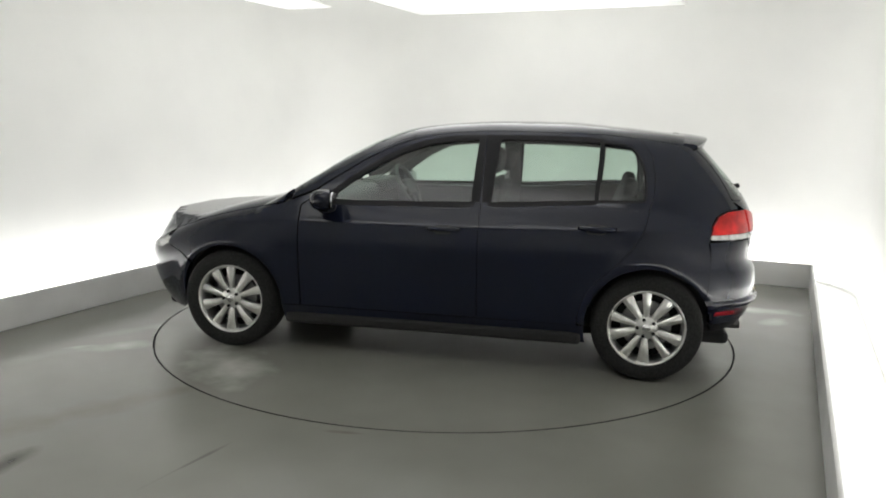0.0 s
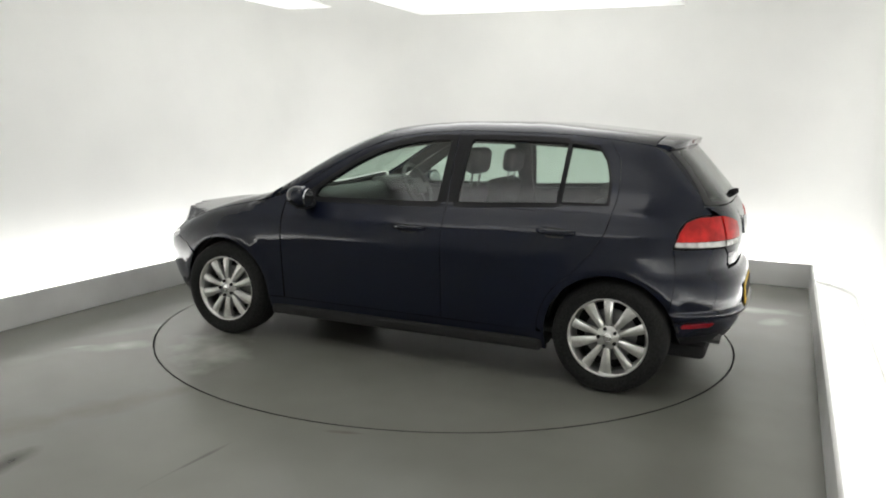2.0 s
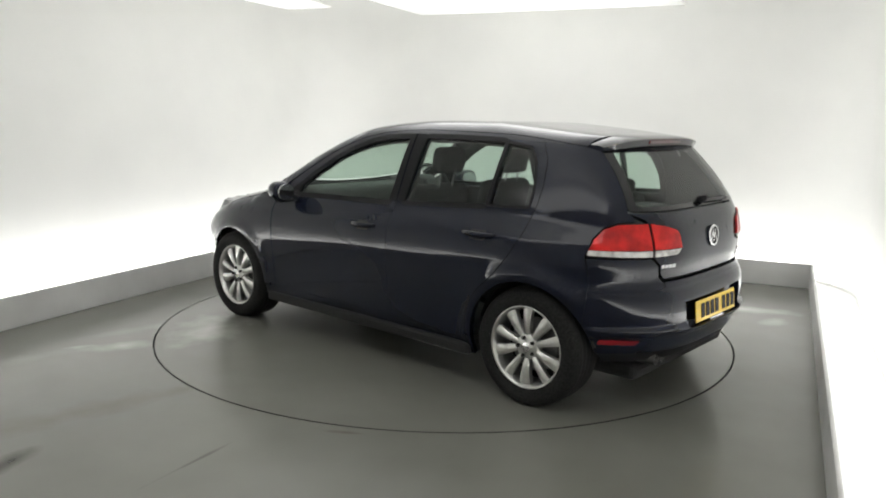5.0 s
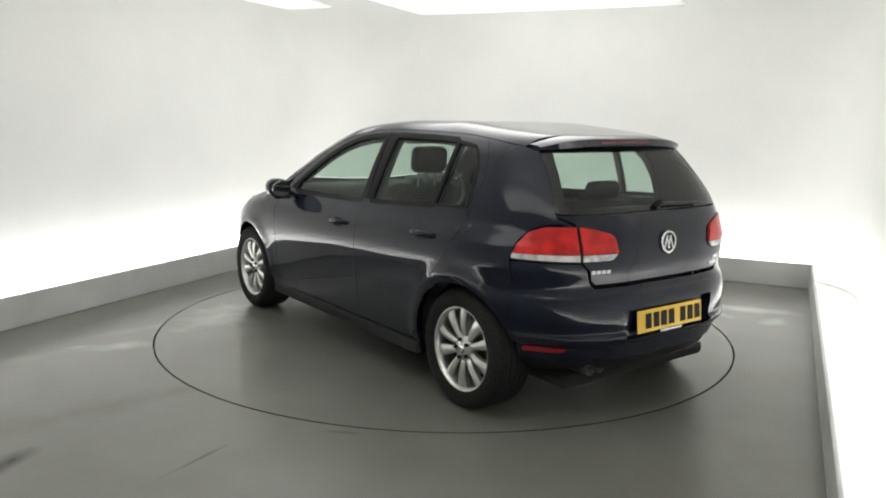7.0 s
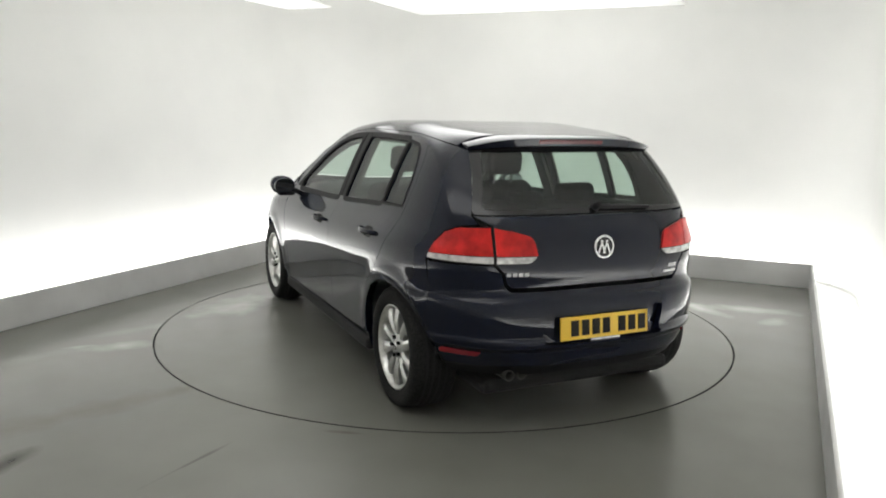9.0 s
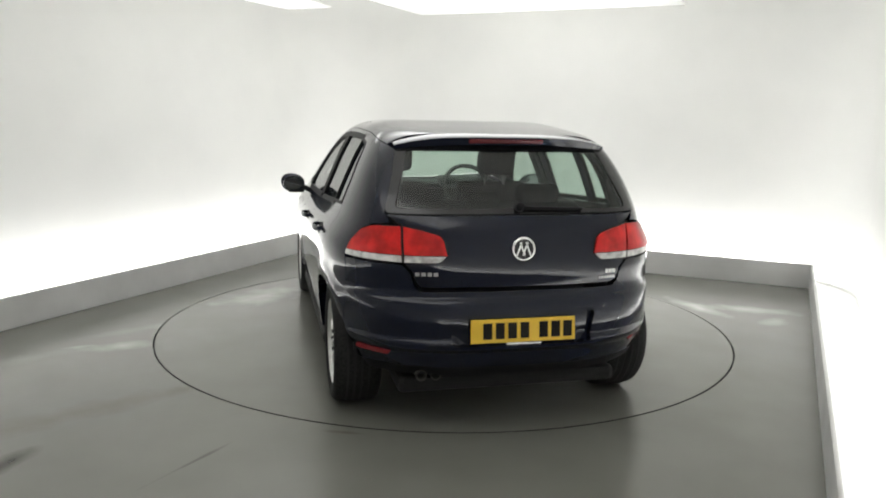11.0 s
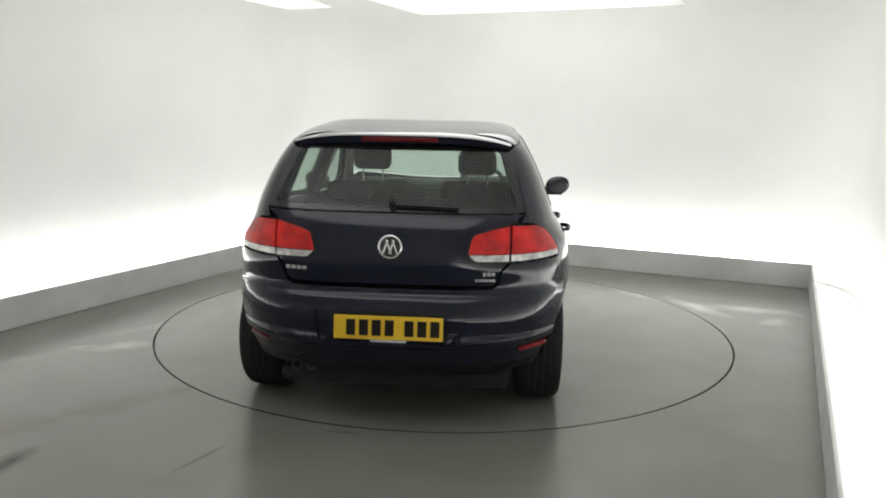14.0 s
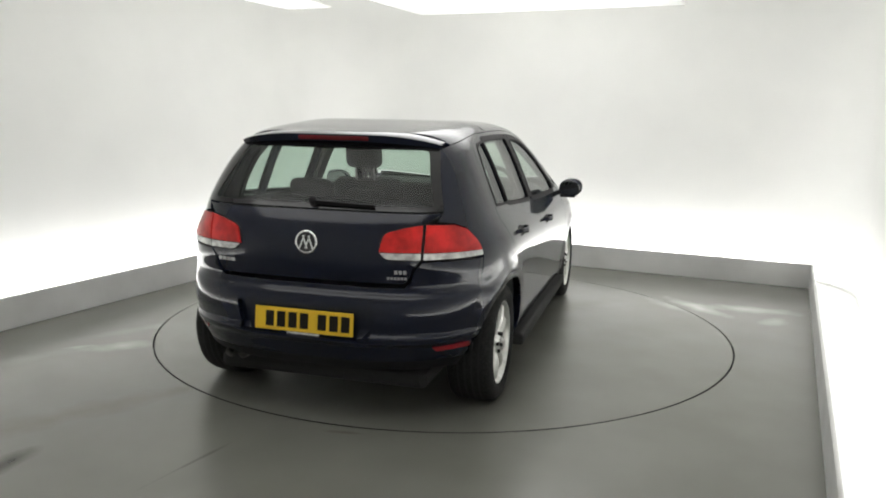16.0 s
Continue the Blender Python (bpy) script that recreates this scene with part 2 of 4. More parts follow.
def ceiling_panel(u, v, su, sv, z, soft, glow):
    ob = new("light_panel")
    ob.matrix_world = room_pose(u, v, z)
    body = mesh_object("housing", box_bm(-sv / 2 + 0.06, sv / 2 - 0.06, -su / 2 + 0.06, su / 2 - 0.06, -0.002, 0.035, 0.008), WALL)
    lit = mesh_object("diffuser", box_bm(-sv / 2, sv / 2, -su / 2, su / 2, -0.012, -0.002), diffuser_material("lit_diffuser", sv / 2, su / 2, 0.45 * soft, soft, glow))
    rods = []
    for sx in (-1, 1):
        for sy in (-1, 1):
            bm = bmesh.new()
            bmesh.ops.create_cone(bm, cap_ends=True, segments=10, radius1=0.008, radius2=0.008, depth=CEIL - z - 0.034, matrix=Matrix.Translation((sx * sv * 0.4, sy * su * 0.4, (CEIL - z + 0.034) / 2)))
            rods.append(mesh_object("hanging_rod", bm, KERB))
    # glowing top is added, no known fitting: it brightens ceiling and upper walls
    glow_top = mesh_object("added_uplight", box_bm(-sv / 2 + 0.1, sv / 2 - 0.1, -su / 2 + 0.1, su / 2 - 0.1, 0.036, 0.044), diffuser_material("lit_added_uplight", sv / 2, su / 2, 0.1, 0.1, glow))
    for o in (body, lit, glow_top, *rods):
        o.parent = ob
    return tagged(ob, "white overhead studio light panel, lit, hung from the ceiling", "light panel", "overhead light panels")


def build_turntable():
    bm = bmesh.new()
    bmesh.ops.create_cone(bm, cap_ends=True, segments=180, radius1=TABLE_R - 0.004, radius2=TABLE_R - 0.004, depth=0.05, matrix=Matrix.Translation((0, 0, -0.025)))
    ob = mesh_object("turntable", bm, TABLE)
    bm = bmesh.new()
    n, r0, r1 = 180, TABLE_R - 0.003, TABLE_R - 0.0005
    rings = [[bm.verts.new((r * math.cos(2 * math.pi * k / n), r * math.sin(2 * math.pi * k / n), z)) for k in range(n)] for r, z in ((r0, -0.05), (r0, 0.0), (r1, 0.0), (r1, -0.05))]
    for p, q in zip(rings, rings[1:]):
        for i in range(n):
            bm.faces.new((p[i], p[(i + 1) % n], q[(i + 1) % n], q[i]))
    edge = mesh_object("edge_ring", bm, DARK)
    edge.parent = ob
    tagged(edge, "thin dark steel edge ring")
    return tagged(ob, "round grey turntable flush with the floor", "turntable")


build_room()
ceiling_panel(0.45, 0.02, 3.5, 2.55, 2.5, 1.3, 3.0)
ceiling_panel(-3.0, 0.40, 1.3, 3.2, 2.5, 0.4, 2.1)
ceiling_panel(0.92, -2.1, 1.1, 0.50, 2.5, 0.4, 2.8)
turntable = build_turntable()


# ---------------------------------------------------------------- the car's body surface
# car axes: x forward from the middle of the wheelbase, y to the car's left, z up
def curve(pts):
    """A smooth curve through (a, b) points (monotone in a), as a function of arrays."""
    a, b = np.array([p[0] for p in pts], float), np.array([p[1] for p in pts], float)
    h, d = np.diff(a), np.diff(b) / np.diff(a)
    m = np.zeros(len(a))
    m[1:-1] = np.where(d[:-1] * d[1:] > 0, 2 * d[:-1] * d[1:] / np.where(d[:-1] + d[1:] == 0, 1, d[:-1] + d[1:]), 0)
    m[0], m[-1] = d[0], d[-1]

    def f(q):
        q = np.asarray(q, float)
        i = np.clip(np.searchsorted(a, q) - 1, 0, len(h) - 1)
        t = (q - a[i]) / h[i]
        t1 = np.clip(t, 0, 1)
        v = ((1 + 2 * t1) * (1 - t1) ** 2 * b[i] + t1 * (1 - t1) ** 2 * h[i] * m[i] + t1 ** 2 * (3 - 2 * t1) * b[i + 1] + t1 ** 2 * (t1 - 1) * h[i] * m[i + 1])
        return v + np.where(t < 0, t * h[i] * m[i], 0) + np.where(t > 1, (t - 1) * h[i] * m[i + 1], 0)
    return f


AXLE, HUB_Z = 1.289, 0.316
LOW_W = curve([(0.15, 0.79), (0.22, 0.820), (0.30, 0.839), (0.40, 0.852), (0.50, 0.8625), (0.60, 0.873), (0.66, 0.8785), (0.70, 0.8805), (0.74, 0.8802), (0.78, 0.8775), (0.82, 0.873), (0.852, 0.868), (0.868, 0.862), (0.884, 0.853), (0.91, 0.840), (0.94, 0.823), (1.0, 0.793), (1.06, 0.77)])
GREEN_W = curve([(0.0, 0.70), (0.7, 0.775), (0.9, 0.815), (1.0, 0.785), (1.2, 0.705), (1.35, 0.645), (1.5, 0.60)])
HOOD_Z = curve([(-3, 1.03), (0.0, 1.03), (0.7, 1.03), (0.9, 1.005), (1.1, 0.962), (1.3, 0.914), (1.5, 0.852), (1.74, 0.756), (1.9, 0.682), (2.03, 0.625), (2.15, 0.55)])
ROOF_Z = curve([(-2.3, 1.30), (-1.9, 1.36), (-1.7, 1.388), (-1.5, 1.405), (-1.1, 1.443), (-0.73, 1.468), (-0.38, 1.467), (-0.1, 1.452), (0.17, 1.418), (0.37, 1.350), (0.57, 1.250), (0.82, 1.090), (1.12, 0.90), (1.3, 0.78)])
REAR_X = curve([(0.15, -1.79), (0.25, -1.87), (0.36, -1.925), (0.42, -1.942), (0.442, -1.970), (0.462, -1.972), (0.484, -1.952), (0.53, -1.952), (0.58, -1.948), (0.62, -1.940), (0.652, -1.925), (0.672, -1.905), (0.71, -1.896), (0.80, -1.904), (0.90, -1.898), (0.98, -1.877), (1.05, -1.833), (1.2, -1.703), (1.3, -1.612), (1.36, -1.557), (1.45, -1.478)])
FRONT_X = curve([(0.15, 1.93), (0.25, 2.03), (0.4, 2.11), (0.5, 2.13), (0.58, 2.12), (0.65, 2.085), (0.72, 2.03), (0.8, 1.98), (1.5, 1.95)])
ROUND_P = curve([(0.2, 2.8), (0.35, 3.05), (0.48, 3.3), (0.57, 3.4), (0.75, 3.4), (0.9, 3.45), (1.05, 4.2), (1.2, 5.0), (1.5, 6.0)])


def half_width(x, z):
    """Half the body's width at x and height z."""
    p = ROUND_P(z)
    rr = np.clip((-0.9 - x) / (-0.9 - REAR_X(z)), 0, 1)
    rf = np.clip((x - 0.9) / (FRONT_X(z) - 0.9), 0, 1)
    ends = (1 - rr ** p) ** (1 / p) * (1 - rf ** 3.0) ** (1 / 3.0)
    hl = np.clip((z - 0.45) / (HOOD_Z(x) - 0.45), 0, 1)
    low = LOW_W(z + 0.018 * x) * (1 - hl ** 9) ** (1 / 9)
    hg = np.clip((z - 0.80) / np.maximum(ROOF_Z(x) - 0.80, 0.02), 0, 1)
    green = GREEN_W(z) * (1 - hg ** 9) ** (1 / 9)
    d = np.hypot(np.abs(x) - AXLE, z - HUB_Z)
    flare = 0.011 * np.exp(-(((d - 0.375) / 0.050) ** 2))
    k = 60.0
    both = np.log(np.exp(k * (low - 0.8)) + np.exp(k * (green - 0.8))) / k + 0.8
    both = np.where((hl >= 1) & (hg >= 1), 0, both)
    return np.maximum(both, 0) * ends + np.where(ends > 0.5, flare, 0)


S_REAR, S_FRONT, RHO = -0.9, 1.0, 0.9
MID_R, MID_F = S_REAR - RHO * math.pi / 2, S_FRONT + RHO * math.pi / 2


def wall_points(s, z):
    """Points of the body's wall at perimeter place s (equal to x along the flank) and height z."""
    s, z = np.asarray(s, float), np.asarray(z, float)
    al = np.where(s < S_REAR, (S_REAR - s) / RHO, 0)
    be = np.where(s > S_FRONT, (s - S_FRONT) / RHO, 0)
    bx = np.clip(s, S_REAR, S_FRONT)
    dx, dy = -np.sin(al) + np.sin(be), np.cos(al) * np.cos(be)
    lo, hi = np.zeros_like(s), np.full_like(s, 1.9)
    for _ in range(24):
        mid = (lo + hi) / 2
        inside = np.abs(mid * dy) < half_width(bx + mid * dx, z)
        lo, hi = np.where(inside, mid, lo), np.where(inside, hi, mid)
    return np.stack([bx + lo * dx, lo * dy, z], -1)


def top_points(x, y):
    """Points of the body's upper side over (x, y)."""
    x, y = np.asarray(x, float), np.asarray(y, float)
    reach = np.maximum(np.abs(y), 0.013)
    lo, hi = np.full_like(x, 0.56), np.full_like(x, 1.6)
    for _ in range(24):
        mid = (lo + hi) / 2
        inside = reach < half_width(x, mid)
        lo, hi = np.where(inside, mid, lo), np.where(inside, hi, mid)
    return np.stack([x, y, lo], -1)


def at_x(x, z):
    """(s, z) of the flank's point at x."""
    if S_REAR <= x <= S_FRONT:
        return (x, z)
    y = float(half_width(np.array(x), np.array(z)))
    if x < S_REAR:
        return (S_REAR - RHO * math.atan2(S_REAR - x, y), z)
    return (S_FRONT + RHO * math.atan2(x - S_FRONT, y), z)


def at_y(y, z, front=False):
    """(s, z) of the rear's (or front's) point at y."""
    q, zz = abs(y), np.array(z)
    lo, hi = (1.2, float(FRONT_X(z))) if front else (-1.2, float(REAR_X(z)))
    for _ in range(26):
        mid = (lo + hi) / 2
        if float(half_width(np.array(mid), zz)) > q:
            lo = mid
        else:
            hi = mid
    if front:
        return (S_FRONT + RHO * math.atan2(mid - S_FRONT, y), z)
    return (S_REAR - RHO * math.atan2(S_REAR - mid, y), z)


def fillet(pts):
    """A closed outline from corners (a, b) or (a, b, radius)."""
    out, n = [], len(pts)
    for i, c in enumerate(pts):
        r = c[2] if len(c) > 2 else 0
        v = np.array(c[:2], float)
        if not r:
            out.append(v)
            continue
        a, b = np.array(pts[i - 1][:2], float), np.array(pts[(i + 1) % n][:2], float)
        p = v + (a - v) * min(r / np.linalg.norm(a - v), 0.49)
        q = v + (b - v) * min(r / np.linalg.norm(b - v), 0.49)
        for t in np.linspace(0, 1, 6):
            out.append((1 - t) ** 2 * p + 2 * t * (1 - t) * v + t * t * q)
    return out


def dense(loop, step):
    out = []
    for a, b in zip(loop, loop[1:] + loop[:1]):
        n = max(1, math.ceil(np.linalg.norm(b - a) / step))
        out += [a + (b - a) * k / n for k in range(n)]
    return out


def inset(loop, d):
    """The loop drawn in by d."""
    P = np.array(loop)
    a, b = np.roll(P, 1, 0), np.roll(P, -1, 0)
    area = np.sum(P[:, 0] * b[:, 1] - b[:, 0] * P[:, 1])
    e1, e2 = P - a, b - P
    e1 /= np.maximum(np.linalg.norm(e1, axis=1, keepdims=True), 1e-9)
    e2 /= np.maximum(np.linalg.norm(e2, axis=1, keepdims=True), 1e-9)
    n = np.stack([-(e1 + e2)[:, 1], (e1 + e2)[:, 0]], 1)
    n /= np.maximum(np.linalg.norm(n, axis=1, keepdims=True), 1e-9)
    return list(P + n * d * (1 if area > 0 else -1))


def part(name, bm, mat, parent, label="", smooth=False):
    ob = mesh_object(name, bm, mat, smooth)
    ob.parent = parent
    return tagged(ob, label)


def panel(name, loops, mats, parent, side=1, gap=0.0015, thick=0.02, lift=0.0, step=0.05, how="wall", label="", sheet=False):
    """A curved sheet on the body's surface: an outline and holes in the surface's own plane, with thickness and an edge."""
    bm = bmesh.new()
    for k, loop in enumerate(loops):
        pts = inset(dense(fillet(loop), 0.03), gap if k == 0 else -gap)
        vs = [bm.verts.new((p[0], p[1], 0)) for p in pts]
        for a, b in zip(vs, vs[1:] + vs[:1]):
            bm.edges.new((a, b))
    bmesh.ops.triangle_fill(bm, edges=list(bm.edges), use_beauty=True)
    co = np.array([v.co[:2] for v in bm.verts])
    for ax in (0, 1):
        for q in np.arange(math.ceil(co[:, ax].min() / step) * step, co[:, ax].max(), step):
            c, n = [0, 0, 0], [0, 0, 0]
            c[ax], n[ax] = q + 0.0007, 1
            bmesh.ops.bisect_plane(bm, geom=list(bm.verts) + list(bm.edges) + list(bm.faces), plane_co=c, plane_no=n, dist=1e-5)
    bmesh.ops.remove_doubles(bm, verts=list(bm.verts), dist=1e-5)
    bm.verts.index_update()
    co = np.array([v.co[:2] for v in bm.verts])
    faces = [[v.index for v in f.verts] for f in bm.faces]
    rim = [(e.verts[0].index, e.verts[1].index, e.link_faces[0]) for e in bm.edges if len(e.link_faces) == 1]
    rim = [((a, b) if any(l.vert.index == a and l.link_loop_next.vert.index == b for l in f.loops) else (b, a)) for a, b, f in rim]
    bm.free()
    f = wall_points if how == "wall" else top_points
    e = 0.004
    P = f(co[:, 0], co[:, 1])
    A = f(co[:, 0] + e, co[:, 1]) - f(co[:, 0] - e, co[:, 1])
    B = f(co[:, 0], co[:, 1] + e) - f(co[:, 0], co[:, 1] - e)
    N = np.cross(A, B)
    N /= np.maximum(np.linalg.norm(N, axis=1, keepdims=True), 1e-12)
    out = P - np.array([0, 0, 0.6]) if how == "wall" else np.tile([0, 0, 1.0], (len(P), 1))
    if how == "wall":
        out[:, 0] -= np.clip(P[:, 0], S_REAR, S_FRONT)
        out[:, 2] = 0
    N *= np.where((N * out).sum(1) < 0, -1, 1)[:, None]
    if side < 0:
        P, N = P * [1, -1, 1], N * [1, -1, 1]
    n = len(P)
    verts = P + N * lift if sheet else np.vstack([P + N * lift, P + N * (lift - thick)])
    fc, nr, mi = [], [], []
    flip = None
    for q in faces:
        p0, p1, p2 = P[q[0]], P[q[1]], P[q[2]]
        flip = np.dot(np.cross(p1 - p0, p2 - p0), N[q[0]]) < 0
        q = q[::-1] if flip else q
        fc.append(q)
        nr += [N[i] for i in q]
        mi.append(0)
        if sheet:
            continue
        back = [i + n for i in q[::-1]]
        fc.append(back)
        nr += [-N[i - n] for i in back]
        mi.append(1)
    mats = mats if isinstance(mats, (list, tuple)) else [mats, mats]
    for a, b in [] if sheet else rim:
        q = [b, a, a + n, b + n] if not flip else [a, b, b + n, a + n]
        w = np.cross(verts[q[1]] - verts[q[0]], verts[q[2]] - verts[q[1]])
        w /= max(np.linalg.norm(w), 1e-12)
        fc.append(q)
        nr += [w] * 4
        mi.append(0)
    me = bpy.data.meshes.new(name)
    me.from_pydata(verts.tolist(), [], fc)
    for m in mats:
        me.materials.append(m)
    me.polygons.foreach_set("material_index", mi)
    me.polygons.foreach_set("use_smooth", [True] * len(fc))
    me.normals_split_custom_set(nr)
    ob = new(name, me)
    ob.parent = parent
    return tagged(ob, label)


def tidy(pts, rad=0.0):
    return [(*p[:2], p[2] if len(p) > 2 else rad) for p in pts]


def lathe(bm, profile, n, m=Matrix(), closed=False):
    """Turns (radius, along) points round the local y axis."""
    rings = []
    for r, y in profile:
        rings.append([bm.verts.new(m @ Vector((r * math.cos(2 * math.pi * k / n), y, r * math.sin(2 * math.pi * k / n)))) for k in range(n)])
    for a, b in zip(rings, rings[1:] + (rings[:1] if closed else [])):
        for i in range(n):
            j = (i + 1) % n
            bm.faces.new((a[i], a[j], b[j], b[i]))
    return rings


car = new("car")
tagged(car, "dark navy metallic five-door hatchback car on the turntable", "car")

ARCH_R = 0.352


def arch(cx, a0, a1, n=14, r=ARCH_R):
    return [(cx + r * math.cos(radians(a0 + (a1 - a0) * k / n)), HUB_Z + r * math.sin(radians(a0 + (a1 - a0) * k / n))) for k in range(n + 1)]


# the line where the doors' frames meet the roof
EDGE = curve([(-1.6, 1.325), (-1.45, 1.35), (-1.25, 1.378), (-0.97, 1.402), (-0.4, 1.41), (-0.1, 1.393), (0.12, 1.355), (0.35, 1.265), (0.6, 1.115), (0.74, 1.02)])
BELT = curve([(-1.3, 1.047), (-0.9, 1.03), (-0.3, 0.997), (0.3, 0.983), (0.8, 0.972)])


def edge_line(x0, x1, n=12, off=0.0):
    return [at_x(float(x), float(EDGE(x)) + off) for x in np.linspace(x0, x1, n)]


def belt_line(x0, x1, n=6, off=0.0):
    return [(x, float(BELT(x)) + off) for x in np.linspace(x0, x1, n)]


FRONT_WIN = [*belt_line(0.60, -0.243), (-0.262, 1.356, 0.012), (-0.10, 1.345), (0.04, 1.322), (0.18, 1.275), (0.33, 1.20), (0.47, 1.108), (0.585, 1.025, 0.01)]
REAR_WIN = [*belt_line(-0.365, -0.90, 5), at_x(-0.957, 1.032), (*at_x(-0.975, 1.356), 0.01), (-0.70, 1.363), (-0.395, 1.362, 0.02)]
QUARTER_WIN = [*belt_line(-0.982, -1.235, 3), (-1.236, 1.16, 0.05), (-1.205, 1.27, 0.05), (-1.15, 1.335, 0.04), (-0.998, 1.352, 0.01)]


def grow(loop, d):
    return [tuple(p) for p in inset(dense(fillet(loop), 0.03), -d)]


# the shut line between the rear door and the rear quarter
SHUT = [at_x(-1.275, 1.28), at_x(-1.292, 1.16), at_x(-1.285, 1.05), at_x(-1.25, 0.90), at_x(-1.19, 0.79), at_x(-1.12, 0.70), *[at_x(x, z) for x, z in arch(-AXLE, 55, 2, 9, ARCH_R + 0.045)]]


def side_of_car(sd):
    # front wing
    top = [(x, 0.45 + 0.90 * (float(HOOD_Z(x)) - 0.45)) for x in np.linspace(1.82, 0.96, 10)]
    loop = [(0.815, 0.31), (0.93, 0.31), *[at_x(x, z) for x, z in arch(AXLE, 182, 40, 18)], at_x(1.66, 0.60), at_x(1.78, 0.64), *[at_x(*p) for p in top[1:]], (0.88, 0.967), (0.815, 0.990), (0.760, 1.008), (0.751, 0.984), (0.815, 0.938)]
    panel("front_wing", [loop], [PAINT, DARK], car, sd, thick=0.025)
    # doors with their window frames
    loop = [(0.81, 0.31), (0.81, 0.935), (0.745, 0.985), *edge_line(0.70, -0.305), (-0.305, 0.31)]
    door = panel("front_door", [loop, grow(FRONT_WIN, 0.012)], [PAINT, TRIM], car, sd, thick=0.05, step=0.036)
    panel("window_pane", [FRONT_WIN], GLASS, door, sd, sheet=True, gap=-0.008, thick=0.004, lift=-0.008, label="tinted side window glass")
    panel("window_seal", [grow(FRONT_WIN, 0.030), FRONT_WIN], RUBBER, door, sd, gap=0, thick=0.012, lift=0.002)
    panel("pillar_trim", [[*belt_line(-0.262, -0.300, 2), (-0.300, 1.385), (-0.278, 1.385)]], RUBBER, door, sd, gap=0, thick=0.01, lift=0.003)
    panel("mirror_base", [[(0.60, 0.975), (0.70, 0.978), (0.60, 1.045)]], RUBBER, door, sd, gap=0, thick=0.02, lift=0.006)
    loop = [(-0.305, 0.31), *edge_line(-0.305, -1.20, 10), *SHUT, (-0.895, 0.308)]
    rear = panel("rear_door", [loop, grow(REAR_WIN, 0.012), grow([at_x(p[0], p[1]) for p in QUARTER_WIN], 0.010)], [PAINT, TRIM], car, sd, thick=0.05, step=0.036)
    qw = [(*at_x(p[0], p[1]), *p[2:]) for p in QUARTER_WIN]
    panel("window_pane", [REAR_WIN], GLASS, rear, sd, sheet=True, gap=-0.008, thick=0.004, lift=-0.008, label="tinted side window glass")
    panel("window_seal", [grow(REAR_WIN, 0.026), REAR_WIN], RUBBER, rear, sd, gap=0, thick=0.012, lift=0.002)
    panel("quarter_pane", [qw], GLASS, rear, sd, sheet=True, gap=-0.008, thick=0.004, lift=-0.008, label="small tinted quarter glass")
    panel("quarter_seal", [grow(qw, 0.014), qw], RUBBER, rear, sd, gap=0, thick=0.012, lift=0.003)
    panel("pillar_trim", [[*belt_line(-0.311, -0.348, 2), (-0.378, 1.385), (-0.311, 1.385)]], RUBBER, rear, sd, gap=0, thick=0.01, lift=0.003)
    # rear quarter with the roof pillar
    pillar = [at_y(0.621, 1.045), at_y(0.598, 1.12), at_y(0.568, 1.22), at_y(0.532, 1.33)]
    loop = [*[at_x(x, z) for x, z in arch(-AXLE, 150, -2, 26)], *SHUT[::-1], at_x(-1.20, float(EDGE(-1.20))),
            *[at_x(x, float(EDGE(x))) for x in (-1.25, -1.3, -1.38, -1.44)], pillar[3], pillar[2], pillar[1], pillar[0], at_y(0.60, 1.005), at_x(-1.70, 0.994), at_x(-1.642, 0.967), at_x(-1.611, 0.915), at_x(-1.597, 0.83), at_x(-1.62, 0.70), at_x(-1.605, 0.52)]
    panel("rear_quarter", [loop], [PAINT, TRIM], car, sd, thick=0.045, step=0.032)
    # inner pillars and cant rail behind the shut lines
    panel("inner_pillar", [[(-0.25, 0.33), (-0.25, 1.385), (-0.36, 1.385), (-0.36, 0.33)]], TRIM, car, sd, thick=0.02, lift=-0.054)
    panel("inner_pillar", [[(0.88, 0.33), (0.88, 0.90), (0.76, 0.94), (0.76, 0.33)]], DARK, car, sd, thick=0.02, lift=-0.054)
    rail = [(*at_x(float(x), float(EDGE(x)) - 0.035),) for x in np.linspace(0.66, -1.45, 16)] + [(*at_x(float(x), float(EDGE(x)) + 0.012),) for x in np.linspace(-1.45, 0.66, 16)]
    panel("cant_rail", [rail], TRIM, car, sd, gap=0, thick=0.015, lift=-0.054)
    # sill
    loop = [(0.92, 0.195), (0.945, 0.306), (-0.935, 0.306), (-0.95, 0.195)]
    panel("sill", [loop], [PAINT, DARK], car, sd, gap=0.002, thick=0.03, lift=-0.010)
    # door handles over flat dark patches that paint in their cups' shade
    for ob, x0, x1, zc in ((door, 0.005, -0.205, 0.838), (rear, -0.875, -1.095, 0.880)):
        ym = float(half_width(np.array((x0 + x1) / 2), np.array(zc)))
        cup = [(x0 - 0.05, zc - 0.03, 0.02), (x0 - 0.05, zc + 0.022, 0.02), (x1 + 0.06, zc + 0.022, 0.02), (x1 + 0.06, zc - 0.03, 0.02)]
        panel("cup_shade", [[(*at_x(p[0], p[1]), p[2]) for p in cup]], DARK, ob, sd, gap=0, thick=0.004, lift=0.0015)
        bm = bmesh.new()
        n = 14
        rows = []
